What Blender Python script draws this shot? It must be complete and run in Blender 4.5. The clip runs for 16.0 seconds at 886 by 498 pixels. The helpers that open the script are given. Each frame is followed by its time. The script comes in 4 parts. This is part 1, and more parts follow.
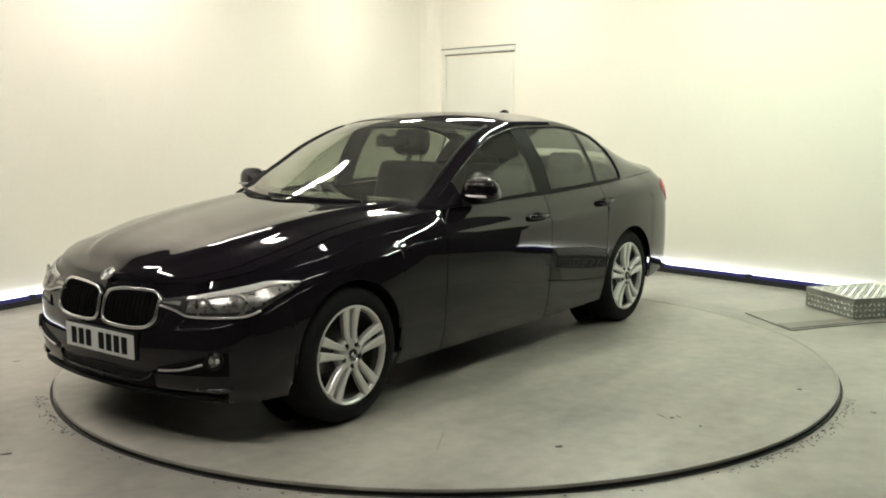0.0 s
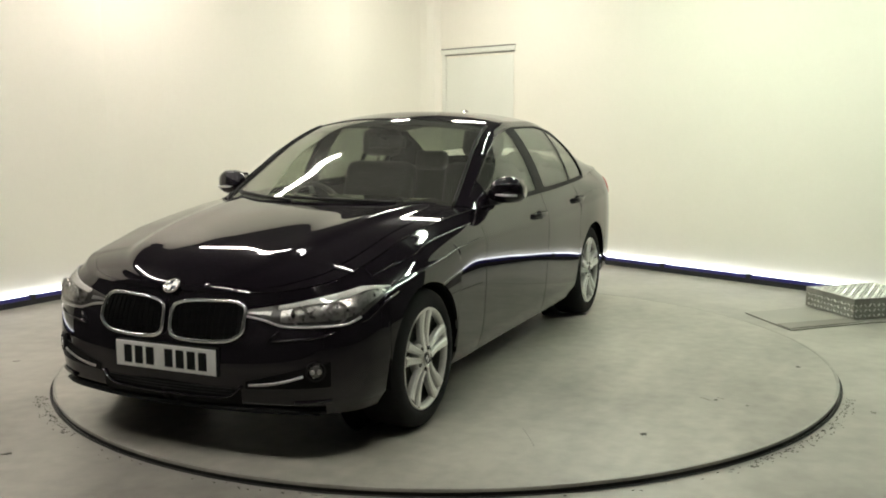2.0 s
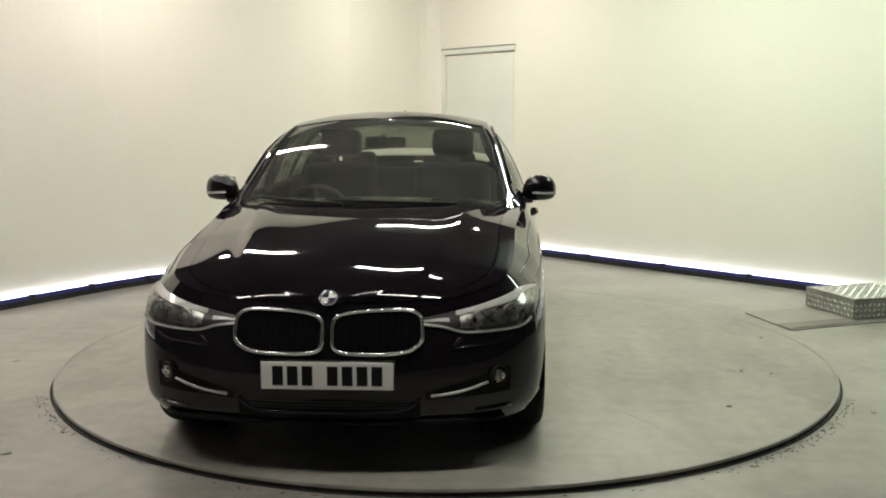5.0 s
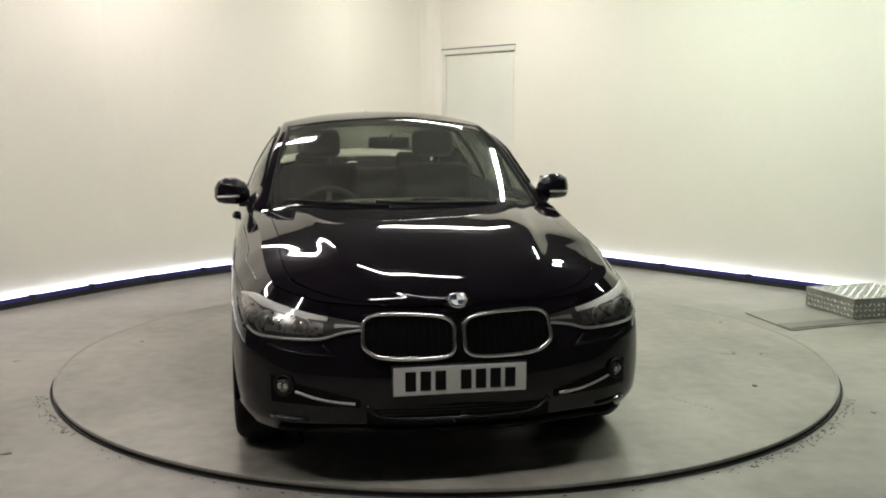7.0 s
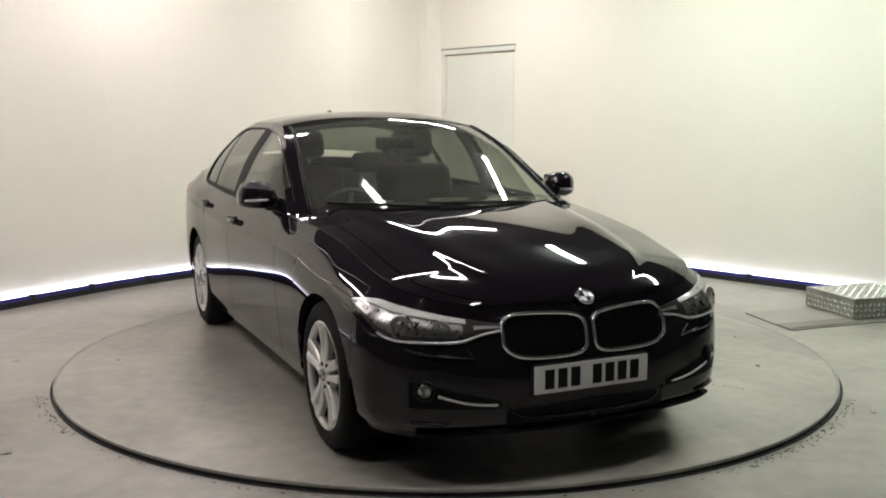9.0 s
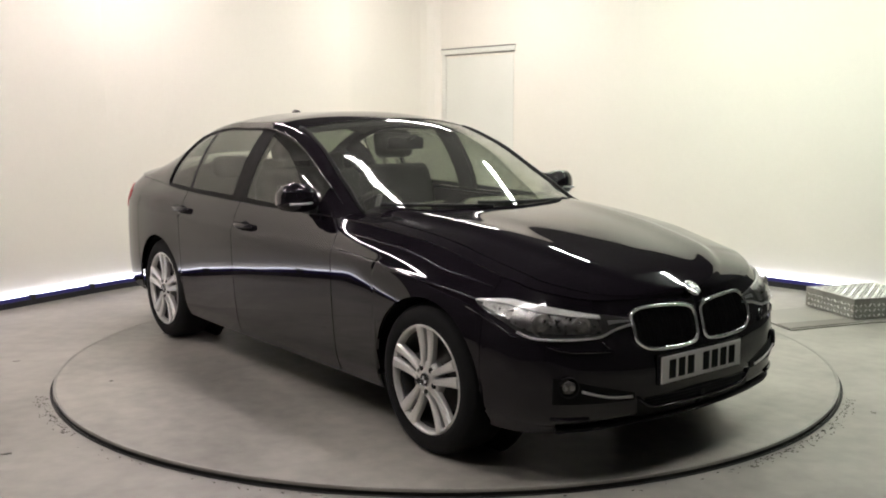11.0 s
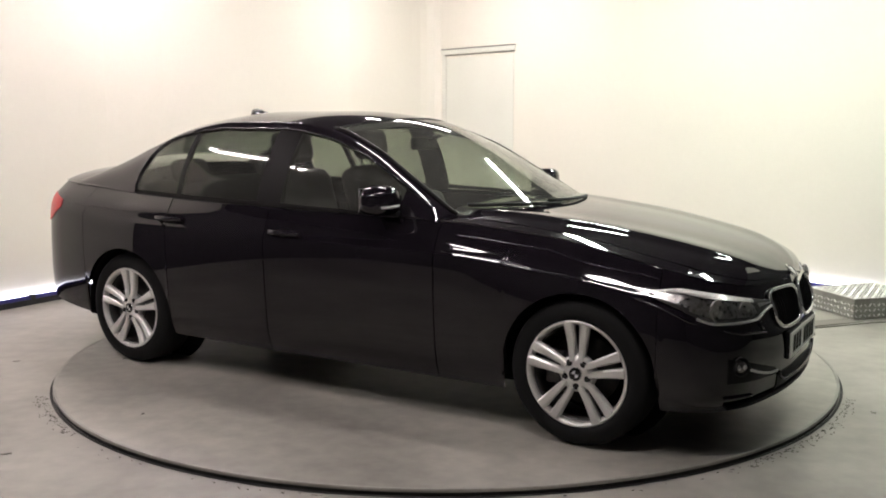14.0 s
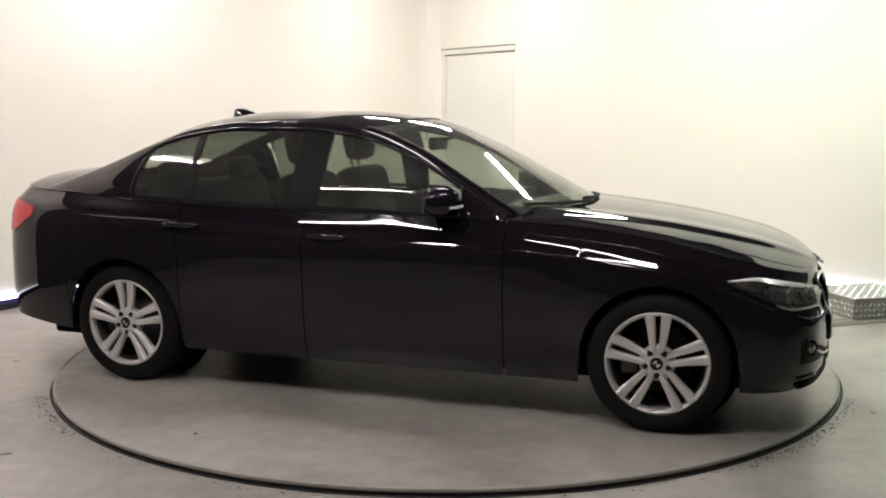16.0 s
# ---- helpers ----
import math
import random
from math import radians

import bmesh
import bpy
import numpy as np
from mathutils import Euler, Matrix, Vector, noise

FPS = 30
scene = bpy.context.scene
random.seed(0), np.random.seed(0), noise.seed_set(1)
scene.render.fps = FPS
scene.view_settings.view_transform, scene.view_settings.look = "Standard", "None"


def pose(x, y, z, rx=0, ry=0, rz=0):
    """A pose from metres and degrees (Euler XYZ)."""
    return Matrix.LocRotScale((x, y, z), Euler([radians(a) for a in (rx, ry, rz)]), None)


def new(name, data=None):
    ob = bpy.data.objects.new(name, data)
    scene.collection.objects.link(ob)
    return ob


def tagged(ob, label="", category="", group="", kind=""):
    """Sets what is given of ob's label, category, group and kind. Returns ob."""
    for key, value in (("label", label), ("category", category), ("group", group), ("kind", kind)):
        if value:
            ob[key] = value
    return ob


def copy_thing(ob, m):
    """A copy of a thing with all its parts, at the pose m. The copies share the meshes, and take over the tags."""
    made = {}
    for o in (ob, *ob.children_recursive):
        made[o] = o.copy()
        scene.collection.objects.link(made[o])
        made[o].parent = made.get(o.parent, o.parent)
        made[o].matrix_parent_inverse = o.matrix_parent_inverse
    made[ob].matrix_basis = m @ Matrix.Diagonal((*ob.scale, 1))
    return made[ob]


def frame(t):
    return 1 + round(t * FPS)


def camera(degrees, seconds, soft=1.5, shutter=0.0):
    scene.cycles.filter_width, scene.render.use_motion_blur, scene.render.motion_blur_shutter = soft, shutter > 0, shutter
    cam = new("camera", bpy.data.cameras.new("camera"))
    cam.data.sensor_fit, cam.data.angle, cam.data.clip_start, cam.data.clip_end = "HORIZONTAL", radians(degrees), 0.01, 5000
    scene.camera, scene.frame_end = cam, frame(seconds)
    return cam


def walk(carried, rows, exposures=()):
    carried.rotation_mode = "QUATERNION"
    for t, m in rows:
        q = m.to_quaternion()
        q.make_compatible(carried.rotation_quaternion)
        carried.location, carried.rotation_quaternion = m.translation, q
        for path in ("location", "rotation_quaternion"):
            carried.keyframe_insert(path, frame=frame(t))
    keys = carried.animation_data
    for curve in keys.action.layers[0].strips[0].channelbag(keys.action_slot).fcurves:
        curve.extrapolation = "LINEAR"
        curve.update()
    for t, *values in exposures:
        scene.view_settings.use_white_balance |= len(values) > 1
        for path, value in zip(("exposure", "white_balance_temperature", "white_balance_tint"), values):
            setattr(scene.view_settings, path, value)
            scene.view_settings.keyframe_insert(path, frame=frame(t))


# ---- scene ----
# The camera stands on a stand at the edge of the room and never moves.
cam = camera(50.09, 16.0, soft=1.9)
CAM = Matrix.Translation((0.0025, -5.715, 1.4016)) @ Euler((radians(90 - 7.76), 0, radians(0.184))).to_matrix().to_4x4() @ pose(0, 0, 0, 0, 0, -0.14)
walk(cam, [(0.0, CAM), (16.0, CAM)], exposures=[(0.0, 0.05, 6430, 10), (2.0, -0.06, 6410, 10), (3.5, -0.20, 6410, 10), (7.0, -0.21, 6200, 15), (9.0, -0.12, 6120, 18), (12.5, 0.07, 6200, 23), (16.0, 0.14, 6180, 24)])

# Light: only the room's own tubes and skirting strips; a faint grey world beyond the walls.
world = bpy.data.worlds.new("world")
scene.world = world
world.use_nodes = True
world.node_tree.nodes["Background"].inputs[0].default_value = (0.02, 0.02, 0.02, 1)
TUBE_POWER = 93.0
STRIP_POWER = 6.5


# ---------------------------------------------------------------- materials
def material(name, colour, rough=0.5, metal=0.0, coat=0.0, vary=0.0, scale=4.0, bump=0.0, fine=60.0, second=None, spec=0.5):
    m = bpy.data.materials.new(name)
    m.use_nodes = True
    nt = m.node_tree
    b = nt.nodes["Principled BSDF"]
    b.inputs["Base Color"].default_value = (*colour, 1)
    b.inputs["Roughness"].default_value = rough
    b.inputs["Metallic"].default_value = metal
    b.inputs["Coat Weight"].default_value = coat
    b.inputs["Coat Roughness"].default_value = 0.02
    b.inputs["Specular IOR Level"].default_value = spec
    if vary or bump:
        co = nt.nodes.new("ShaderNodeTexCoord")
        big = nt.nodes.new("ShaderNodeTexNoise")
        big.inputs["Scale"].default_value, big.inputs["Detail"].default_value = scale, 6
        small = nt.nodes.new("ShaderNodeTexNoise")
        small.inputs["Scale"].default_value, small.inputs["Detail"].default_value = fine, 4
        nt.links.new(co.outputs["Object"], big.inputs["Vector"])
        nt.links.new(co.outputs["Object"], small.inputs["Vector"])
        mixn = nt.nodes.new("ShaderNodeMath")
        mixn.operation = "MULTIPLY_ADD"
        nt.links.new(small.outputs[0], mixn.inputs[0])
        mixn.inputs[1].default_value = 0.35
        nt.links.new(big.outputs[0], mixn.inputs[2])
        if vary:
            ramp = nt.nodes.new("ShaderNodeValToRGB")
            other = second or tuple(max(0, c * (1 - vary)) for c in colour)
            ramp.color_ramp.elements[0].position, ramp.color_ramp.elements[1].position = 0.45, 0.92
            ramp.color_ramp.elements[0].color = (*other, 1)
            ramp.color_ramp.elements[1].color = (*colour, 1)
            nt.links.new(mixn.outputs[0], ramp.inputs[0])
            nt.links.new(ramp.outputs[0], b.inputs["Base Color"])
            rr = nt.nodes.new("ShaderNodeMapRange")
            rr.inputs["To Min"].default_value, rr.inputs["To Max"].default_value = max(0.02, rough - 0.12 * (rough > 0.2)), min(1, rough + 0.1)
            nt.links.new(mixn.outputs[0], rr.inputs["Value"])
            nt.links.new(rr.outputs[0], b.inputs["Roughness"])
        if bump:
            bp = nt.nodes.new("ShaderNodeBump")
            bp.inputs["Strength"].default_value, bp.inputs["Distance"].default_value = bump, 0.004
            nt.links.new(mixn.outputs[0], bp.inputs["Height"])
            nt.links.new(bp.outputs[0], b.inputs["Normal"])
    return m


def glowing(name, colour, power):
    m = bpy.data.materials.new(name)
    m.use_nodes = True
    b = m.node_tree.nodes["Principled BSDF"]
    b.inputs["Base Color"].default_value = (0.8, 0.8, 0.8, 1)
    b.inputs["Emission Color"].default_value = (*colour, 1)
    b.inputs["Emission Strength"].default_value = power
    return m


def glazing(name, tint, dust=0.0):
    m = bpy.data.materials.new(name)
    m.use_nodes = True
    nt = m.node_tree
    nt.nodes.remove(nt.nodes["Principled BSDF"])
    clear = nt.nodes.new("ShaderNodeBsdfTransparent")
    clear.inputs[0].default_value = (*tint, 1)
    gloss = nt.nodes.new("ShaderNodeBsdfGlossy")
    gloss.inputs["Roughness"].default_value = 0.02
    lw = nt.nodes.new("ShaderNodeLayerWeight")
    lw.inputs[0].default_value = 0.5
    power = nt.nodes.new("ShaderNodeMath")
    power.operation, power.inputs[1].default_value = "POWER", 5.0
    nt.links.new(lw.outputs["Facing"], power.inputs[0])
    fres = nt.nodes.new("ShaderNodeMath")
    fres.operation, fres.inputs[1].default_value, fres.inputs[2].default_value = "MULTIPLY_ADD", 0.96, 0.035
    nt.links.new(power.outputs[0], fres.inputs[0])
    mix = nt.nodes.new("ShaderNodeMixShader")
    nt.links.new(fres.outputs[0], mix.inputs[0])
    nt.links.new(clear.outputs[0], mix.inputs[1])
    nt.links.new(gloss.outputs[0], mix.inputs[2])
    last = mix
    if dust:
        film = nt.nodes.new("ShaderNodeBsdfDiffuse")
        film.inputs[0].default_value = (0.55, 0.53, 0.50, 1)
        last = nt.nodes.new("ShaderNodeMixShader")
        speck = nt.nodes.new("ShaderNodeTexNoise")
        speck.inputs["Scale"].default_value = 6.0
        amount = nt.nodes.new("ShaderNodeMath")
        amount.operation, amount.inputs[1].default_value = "MULTIPLY", dust * 2
        nt.links.new(speck.outputs[0], amount.inputs[0])
        nt.links.new(amount.outputs[0], last.inputs[0])
        nt.links.new(mix.outputs[0], last.inputs[1])
        nt.links.new(film.outputs[0], last.inputs[2])
    nt.links.new(last.outputs[0], nt.nodes["Material Output"].inputs[0])
    return m


def floor_paint(name, pale, dark, seed):
    """Worn semi-gloss floor paint: wide clouds, scrubbed patches, tyre smears and small blotches, in colour and in gloss."""
    m = bpy.data.materials.new(name)
    m.use_nodes = True
    nt = m.node_tree
    b = nt.nodes["Principled BSDF"]
    b.inputs["Specular IOR Level"].default_value = 0.85
    co = nt.nodes.new("ShaderNodeTexCoord")

    def noise(scale, detail, stretch=(1, 1, 1), warp=0.0, turn=0.0):
        mp = nt.nodes.new("ShaderNodeMapping")
        mp.inputs["Scale"].default_value = stretch
        mp.inputs["Location"].default_value = (seed, seed * 1.7, 0)
        mp.inputs["Rotation"].default_value = (0, 0, turn)
        n = nt.nodes.new("ShaderNodeTexNoise")
        n.inputs["Scale"].default_value, n.inputs["Detail"].default_value = scale, detail
        n.inputs["Distortion"].default_value = warp
        nt.links.new(co.outputs["Object"], mp.inputs["Vector"])
        nt.links.new(mp.outputs[0], n.inputs["Vector"])
        return n.outputs[0]

    def blend(a, c, share):
        k = nt.nodes.new("ShaderNodeMix")
        k.inputs["Factor"].default_value = share
        nt.links.new(a, k.inputs["A"])
        nt.links.new(c, k.inputs["B"])
        return k.outputs["Result"]
    clouds = noise(0.6, 1)
    patches = noise(1.7, 2)
    smears = noise(1.6, 3, (0.4, 1.9, 1), 0.0, 0.5)
    grain = noise(11, 2)
    tone = blend(blend(blend(clouds, patches, 0.42), smears, 0.25), grain, 0.16)
    ramp = nt.nodes.new("ShaderNodeValToRGB")
    ramp.color_ramp.elements[0].position, ramp.color_ramp.elements[1].position = 0.37, 0.61
    ramp.color_ramp.elements[0].color, ramp.color_ramp.elements[1].color = (*dark, 1), (*pale, 1)
    nt.links.new(tone, ramp.inputs[0])
    nt.links.new(ramp.outputs[0], b.inputs["Base Color"])
    gloss = nt.nodes.new("ShaderNodeMapRange")
    gloss.inputs["From Min"].default_value, gloss.inputs["From Max"].default_value = 0.28, 0.72
    gloss.inputs["To Min"].default_value, gloss.inputs["To Max"].default_value = 0.285, 0.40
    nt.links.new(blend(patches, smears, 0.5), gloss.inputs["Value"])
    nt.links.new(gloss.outputs[0], b.inputs["Roughness"])
    return m


M_WALL = material("wall_paint", (0.80, 0.77, 0.68), 0.7, vary=0.05, scale=0.7, bump=0.05, fine=25)
M_CEIL = material("ceiling_paint", (0.05, 0.05, 0.05), 0.8, vary=0.2, scale=0.8)
M_DARKWALL = material("dark_wall_paint", (0.05, 0.05, 0.05), 0.8, vary=0.2, scale=1.2)
M_FLOOR = floor_paint("painted_concrete", (0.42, 0.40, 0.355), (0.19, 0.178, 0.158), 3.0)
M_TABLE = floor_paint("turntable_deck", (0.42, 0.40, 0.35), (0.145, 0.136, 0.12), 9.0)
M_RIM_EDGE = material("turntable_rim", (0.018, 0.017, 0.016), 0.6, vary=0.4, scale=9)
M_EDGE = material("worn_steel_edge", (0.42, 0.41, 0.37), 0.45, vary=0.4, scale=5)
M_SPOT = material("oil_spot", (0.05, 0.045, 0.04), 0.5, vary=0.3, scale=40)
M_SCUFF = material("scuff", (0.22, 0.208, 0.183), 0.5, vary=0.3, scale=40)
M_GRIT = material("grit", (0.14, 0.13, 0.115), 0.8, vary=0.4, scale=60)
M_SKIRT = material("black_skirting", (0.012, 0.012, 0.014), 0.45, vary=0.3, scale=6)
M_BLUE = material("blue_led_channel", (0.03, 0.025, 0.22), 0.35, vary=0.2, scale=10)
M_STRIP = glowing("led_strip_light", (0.90, 0.93, 1.0), STRIP_POWER)
M_TUBE = glowing("tube_light", (1.0, 0.965, 0.84), TUBE_POWER)
M_TUBE_ROSE = glowing("rose_white_tube_light", (1.0, 0.90, 0.82), TUBE_POWER)
M_TUBE_GREEN = glowing("green_white_tube_light", (0.88, 1.0, 0.79), TUBE_POWER * 1.5)
# Grey that paints the shade in the gaps round the door's lintel.
M_SHADOW_GAP = material("shadow_gap_grey", (0.24, 0.235, 0.20), 0.5, vary=0.1)
M_TREADTOP = material("worn_lozenges", (0.74, 0.74, 0.71), 0.36, metal=1.0, vary=0.1, scale=8)
M_DOOR = material("door_paint", (0.73, 0.735, 0.66), 0.5, vary=0.05, scale=2)
M_TREAD = material("tread_plate", (0.37, 0.365, 0.34), 0.5, metal=1.0, vary=0.3, scale=8, bump=0.05)
M_LAMPBODY = material("lamp_housing", (0.7, 0.7, 0.7), 0.5, vary=0.1)

M_PAINT = material("black_car_paint", (0.0088, 0.0068, 0.0098), 0.3, coat=1.0, vary=0.3, scale=30, spec=0.0)
M_GLOSS = material("gloss_black_trim", (0.006, 0.006, 0.006), 0.12, vary=0.2, scale=20)
M_PLASTIC = material("black_plastic", (0.009, 0.009, 0.009), 0.55, vary=0.3, scale=25, bump=0.1, fine=200, spec=0.25)
M_LINER = material("dark_liner", (0.005, 0.005, 0.005), 0.9, vary=0.3, scale=10, spec=0.1)
M_RUBBER = material("tyre_rubber", (0.007, 0.007, 0.007), 0.75, vary=0.3, scale=18, bump=0.15, fine=120, spec=0.2)
M_ALLOY = material("silver_alloy", (0.70, 0.69, 0.66), 0.33, metal=0.5, vary=0.12, scale=12)
M_DISC = material("brake_steel", (0.10, 0.095, 0.09), 0.45, metal=0.9, vary=0.4, scale=20)
M_CHROME = material("chrome", (0.78, 0.78, 0.77), 0.12, metal=1.0, vary=0.08, scale=20)
M_SATIN = material("satin_silver", (0.62, 0.61, 0.60), 0.33, metal=0.9, vary=0.1, scale=20)
M_GLASS = glazing("car_glass", (0.80, 0.83, 0.78), 0.035)
M_LENS = glazing("lamp_lens", (0.90, 0.90, 0.90))
M_REFLECT = material("lamp_reflector", (0.62, 0.60, 0.58), 0.27, metal=1.0, vary=0.6, scale=45)
M_BARREL = material("dark_wheel_barrel", (0.05, 0.048, 0.045), 0.5, metal=0.4, vary=0.4, scale=14)
M_FOG = material("smoked_fog_lens", (0.22, 0.215, 0.21), 0.18, metal=0.6, coat=1.0, vary=0.4, scale=60)
M_GLASS_DARK = glazing("tinted_rear_glass", (0.62, 0.65, 0.61), 0.03)
M_PILLAR = material("matt_black_pillar", (0.006, 0.0055, 0.0055), 0.5, vary=0.3, scale=20, spec=0.12)
M_LAMPDARK = material("lamp_bezel", (0.07, 0.067, 0.064), 0.30, metal=0.3, vary=0.3, scale=20)
M_RED = material("red_lamp_lens", (0.62, 0.006, 0.010), 0.3, coat=0.3, vary=0.25, scale=40)
M_SEAT = material("black_upholstery", (0.032, 0.030, 0.028), 0.8, vary=0.3, scale=15, bump=0.15, fine=150)
M_DASH = material("dashboard_plastic", (0.05, 0.048, 0.044), 0.65, vary=0.25, scale=12, bump=0.1, fine=150)
M_HEADLINE = material("headlining", (0.10, 0.097, 0.09), 0.9, vary=0.15, scale=20)
M_PLATE = material("white_plate", (0.74, 0.74, 0.72), 0.35, vary=0.08, scale=15)
M_BAR = material("black_plate_marks", (0.010, 0.010, 0.010), 0.7, vary=0.2, scale=30, spec=0.15)
M_BADGE_BLUE = material("badge_blue", (0.012, 0.022, 0.05), 0.25, coat=1.0, vary=0.1, scale=80)
M_BADGE_WHITE = material("badge_white", (0.6, 0.6, 0.6), 0.25, coat=1.0, vary=0.05, scale=80)


# ---------------------------------------------------------------- mesh tools
def part(name, bm, mat, parent=None, label="", smooth=False, normals=True):
    me = bpy.data.meshes.new(name)
    if normals:
        bmesh.ops.recalc_face_normals(bm, faces=bm.faces)
    bm.to_mesh(me)
    bm.free()
    me.materials.append(mat)
    if smooth:
        me.polygons.foreach_set("use_smooth", [True] * len(me.polygons))
    ob = new(name, me)
    if parent is not None:
        ob.parent = parent
    if label:
        tagged(ob, label)
    return ob


def box(x0, x1, y0, y1, z0, z1, bevel=0.0, bm=None, m=None):
    b = bmesh.new()
    bmesh.ops.create_cube(b, size=1)
    for v in b.verts:
        v.co = Vector(((x0 + x1) / 2 + v.co.x * (x1 - x0), (y0 + y1) / 2 + v.co.y * (y1 - y0), (z0 + z1) / 2 + v.co.z * (z1 - z0)))
    if bevel:
        bmesh.ops.bevel(b, geom=b.edges[:], offset=bevel, segments=2, profile=0.5, affect="EDGES")
    if m is not None:
        b.transform(m)
    return merge(bm, b)


def merge(bm, b):
    if bm is None:
        return b
    me = bpy.data.meshes.new("joined")
    b.to_mesh(me)
    b.free()
    bm.from_mesh(me)
    bpy.data.meshes.remove(me)
    return bm


def prism(outline, z0, z1):
    """Upright prism over a plan outline."""
    b = bmesh.new()
    lo = [b.verts.new((x, y, z0)) for x, y in outline]
    hi = [b.verts.new((x, y, z1)) for x, y in outline]
    b.faces.new(lo[::-1])
    b.faces.new(hi)
    n = len(outline)
    for i in range(n):
        b.faces.new((lo[i], lo[(i + 1) % n], hi[(i + 1) % n], hi[i]))
    return b


def lathe(profile, n=48, bm=None, m=None, close=False):
    """Turns (radius, y) points about the y axis."""
    b = bmesh.new()
    rings = []
    for r, y in profile:
        if r < 1e-5:
            rings.append([b.verts.new((0, y, 0))])
        else:
            rings.append([b.verts.new((r * math.cos(2 * math.pi * i / n), y, r * math.sin(2 * math.pi * i / n))) for i in range(n)])
    pairs = list(zip(rings, rings[1:]))
    if close:
        pairs.append((rings[-1], rings[0]))
    for p, q in pairs:
        for i in range(n):
            j = (i + 1) % n
            if len(p) == 1 and len(q) == 1:
                continue
            if len(p) == 1:
                b.faces.new((p[0], q[i], q[j]))
            elif len(q) == 1:
                b.faces.new((p[i], p[j], q[0]))
            else:
                b.faces.new((p[i], p[j], q[j], q[i]))
    if m is not None:
        b.transform(m)
    return merge(bm, b)


def sheet(P, thick=0.0):
    """A grid of points as a surface; thick > 0 gives it a back and edges."""
    P = np.asarray(P, float)
    m, n = P.shape[:2]
    b = bmesh.new()
    front = [[b.verts.new(P[i, j]) for j in range(n)] for i in range(m)]

    def quad(a, c, d, e):
        vs = list(dict.fromkeys((a, c, d, e)))
        if len(vs) > 2:
            try:
                b.faces.new(vs)
            except ValueError:
                pass
    for i in range(m - 1):
        for j in range(n - 1):
            quad(front[i][j], front[i + 1][j], front[i + 1][j + 1], front[i][j + 1])
    if thick:
        du, dv = np.gradient(P, axis=0), np.gradient(P, axis=1)
        N = np.cross(du, dv)
        N /= np.linalg.norm(N, axis=2, keepdims=True) + 1e-12
        Q = P - N * thick
        back = [[b.verts.new(Q[i, j]) for j in range(n)] for i in range(m)]
        for i in range(m - 1):
            for j in range(n - 1):
                quad(back[i][j], back[i][j + 1], back[i + 1][j + 1], back[i + 1][j])
        ring = [(i, 0) for i in range(m)] + [(m - 1, j) for j in range(1, n)] + [(i, n - 1) for i in range(m - 2, -1, -1)] + [(0, j) for j in range(n - 2, 0, -1)]
        for (i, j), (k, l) in zip(ring, ring[1:] + ring[:1]):
            b.faces.new([b.verts.new(p) for p in (P[i, j], Q[i, j], Q[k, l], P[k, l])])
    return b


def tube(points, radius, n=8, closed=False, flat=1.0, up=(0, 0, 1)):
    """A round (or flattened) bar along a line of points."""
    b = bmesh.new()
    pts = [Vector(p) for p in points]
    k = len(pts)
    rings = []
    for i, p in enumerate(pts):
        a, c = (pts[(i - 1) % k], pts[(i + 1) % k]) if closed else (pts[max(i - 1, 0)], pts[min(i + 1, k - 1)])
        t = (c - a).normalized()
        side = t.cross(Vector(up))
        side = side.normalized() if side.length > 1e-4 else t.orthogonal().normalized()
        top = side.cross(t)
        rings.append([b.verts.new(p + radius * (math.cos(2 * math.pi * q / n) * side * flat + math.sin(2 * math.pi * q / n) * top)) for q in range(n)])
    for i in range(k if closed else k - 1):
        p, q = rings[i], rings[(i + 1) % k]
        for j in range(n):
            b.faces.new((p[j], p[(j + 1) % n], q[(j + 1) % n], q[j]))
    if not closed:
        b.faces.new(rings[0][::-1])
        b.faces.new(rings[-1])
    return b


def spline(keys):
    """A smooth function through (at, value) pairs; value may be a tuple."""
    ks = sorted(keys, key=lambda k: k[0])
    X = np.array([k[0] for k in ks], float)
    V = np.array([np.atleast_1d(k[1]) for k in ks], float)
    d = np.diff(V, axis=0) / np.diff(X)[:, None]
    T = np.zeros_like(V)
    T[0], T[-1] = d[0], d[-1]
    for i in range(1, len(X) - 1):
        h0, h1 = X[i] - X[i - 1], X[i + 1] - X[i]
        same = d[i - 1] * d[i] > 0
        with np.errstate(divide="ignore", invalid="ignore"):
            w = (h0 + h1) * 3 / ((2 * h1 + h0) / d[i - 1] + (h1 + 2 * h0) / d[i])
        T[i] = np.where(same, w, 0)

    def f(x):
        x = np.clip(np.asarray(x, float), X[0], X[-1])
        i = np.clip(np.searchsorted(X, x, side="right") - 1, 0, len(X) - 2)
        h = X[i + 1] - X[i]
        u = ((x - X[i]) / h)[..., None]
        h = h[..., None]
        r = V[i] * (1 + 2 * u) * (1 - u) ** 2 + V[i + 1] * u * u * (3 - 2 * u) + h * (T[i] * u * (1 - u) ** 2 + T[i + 1] * u * u * (u - 1))
        return r[..., 0] if V.shape[1] == 1 else r
    return f


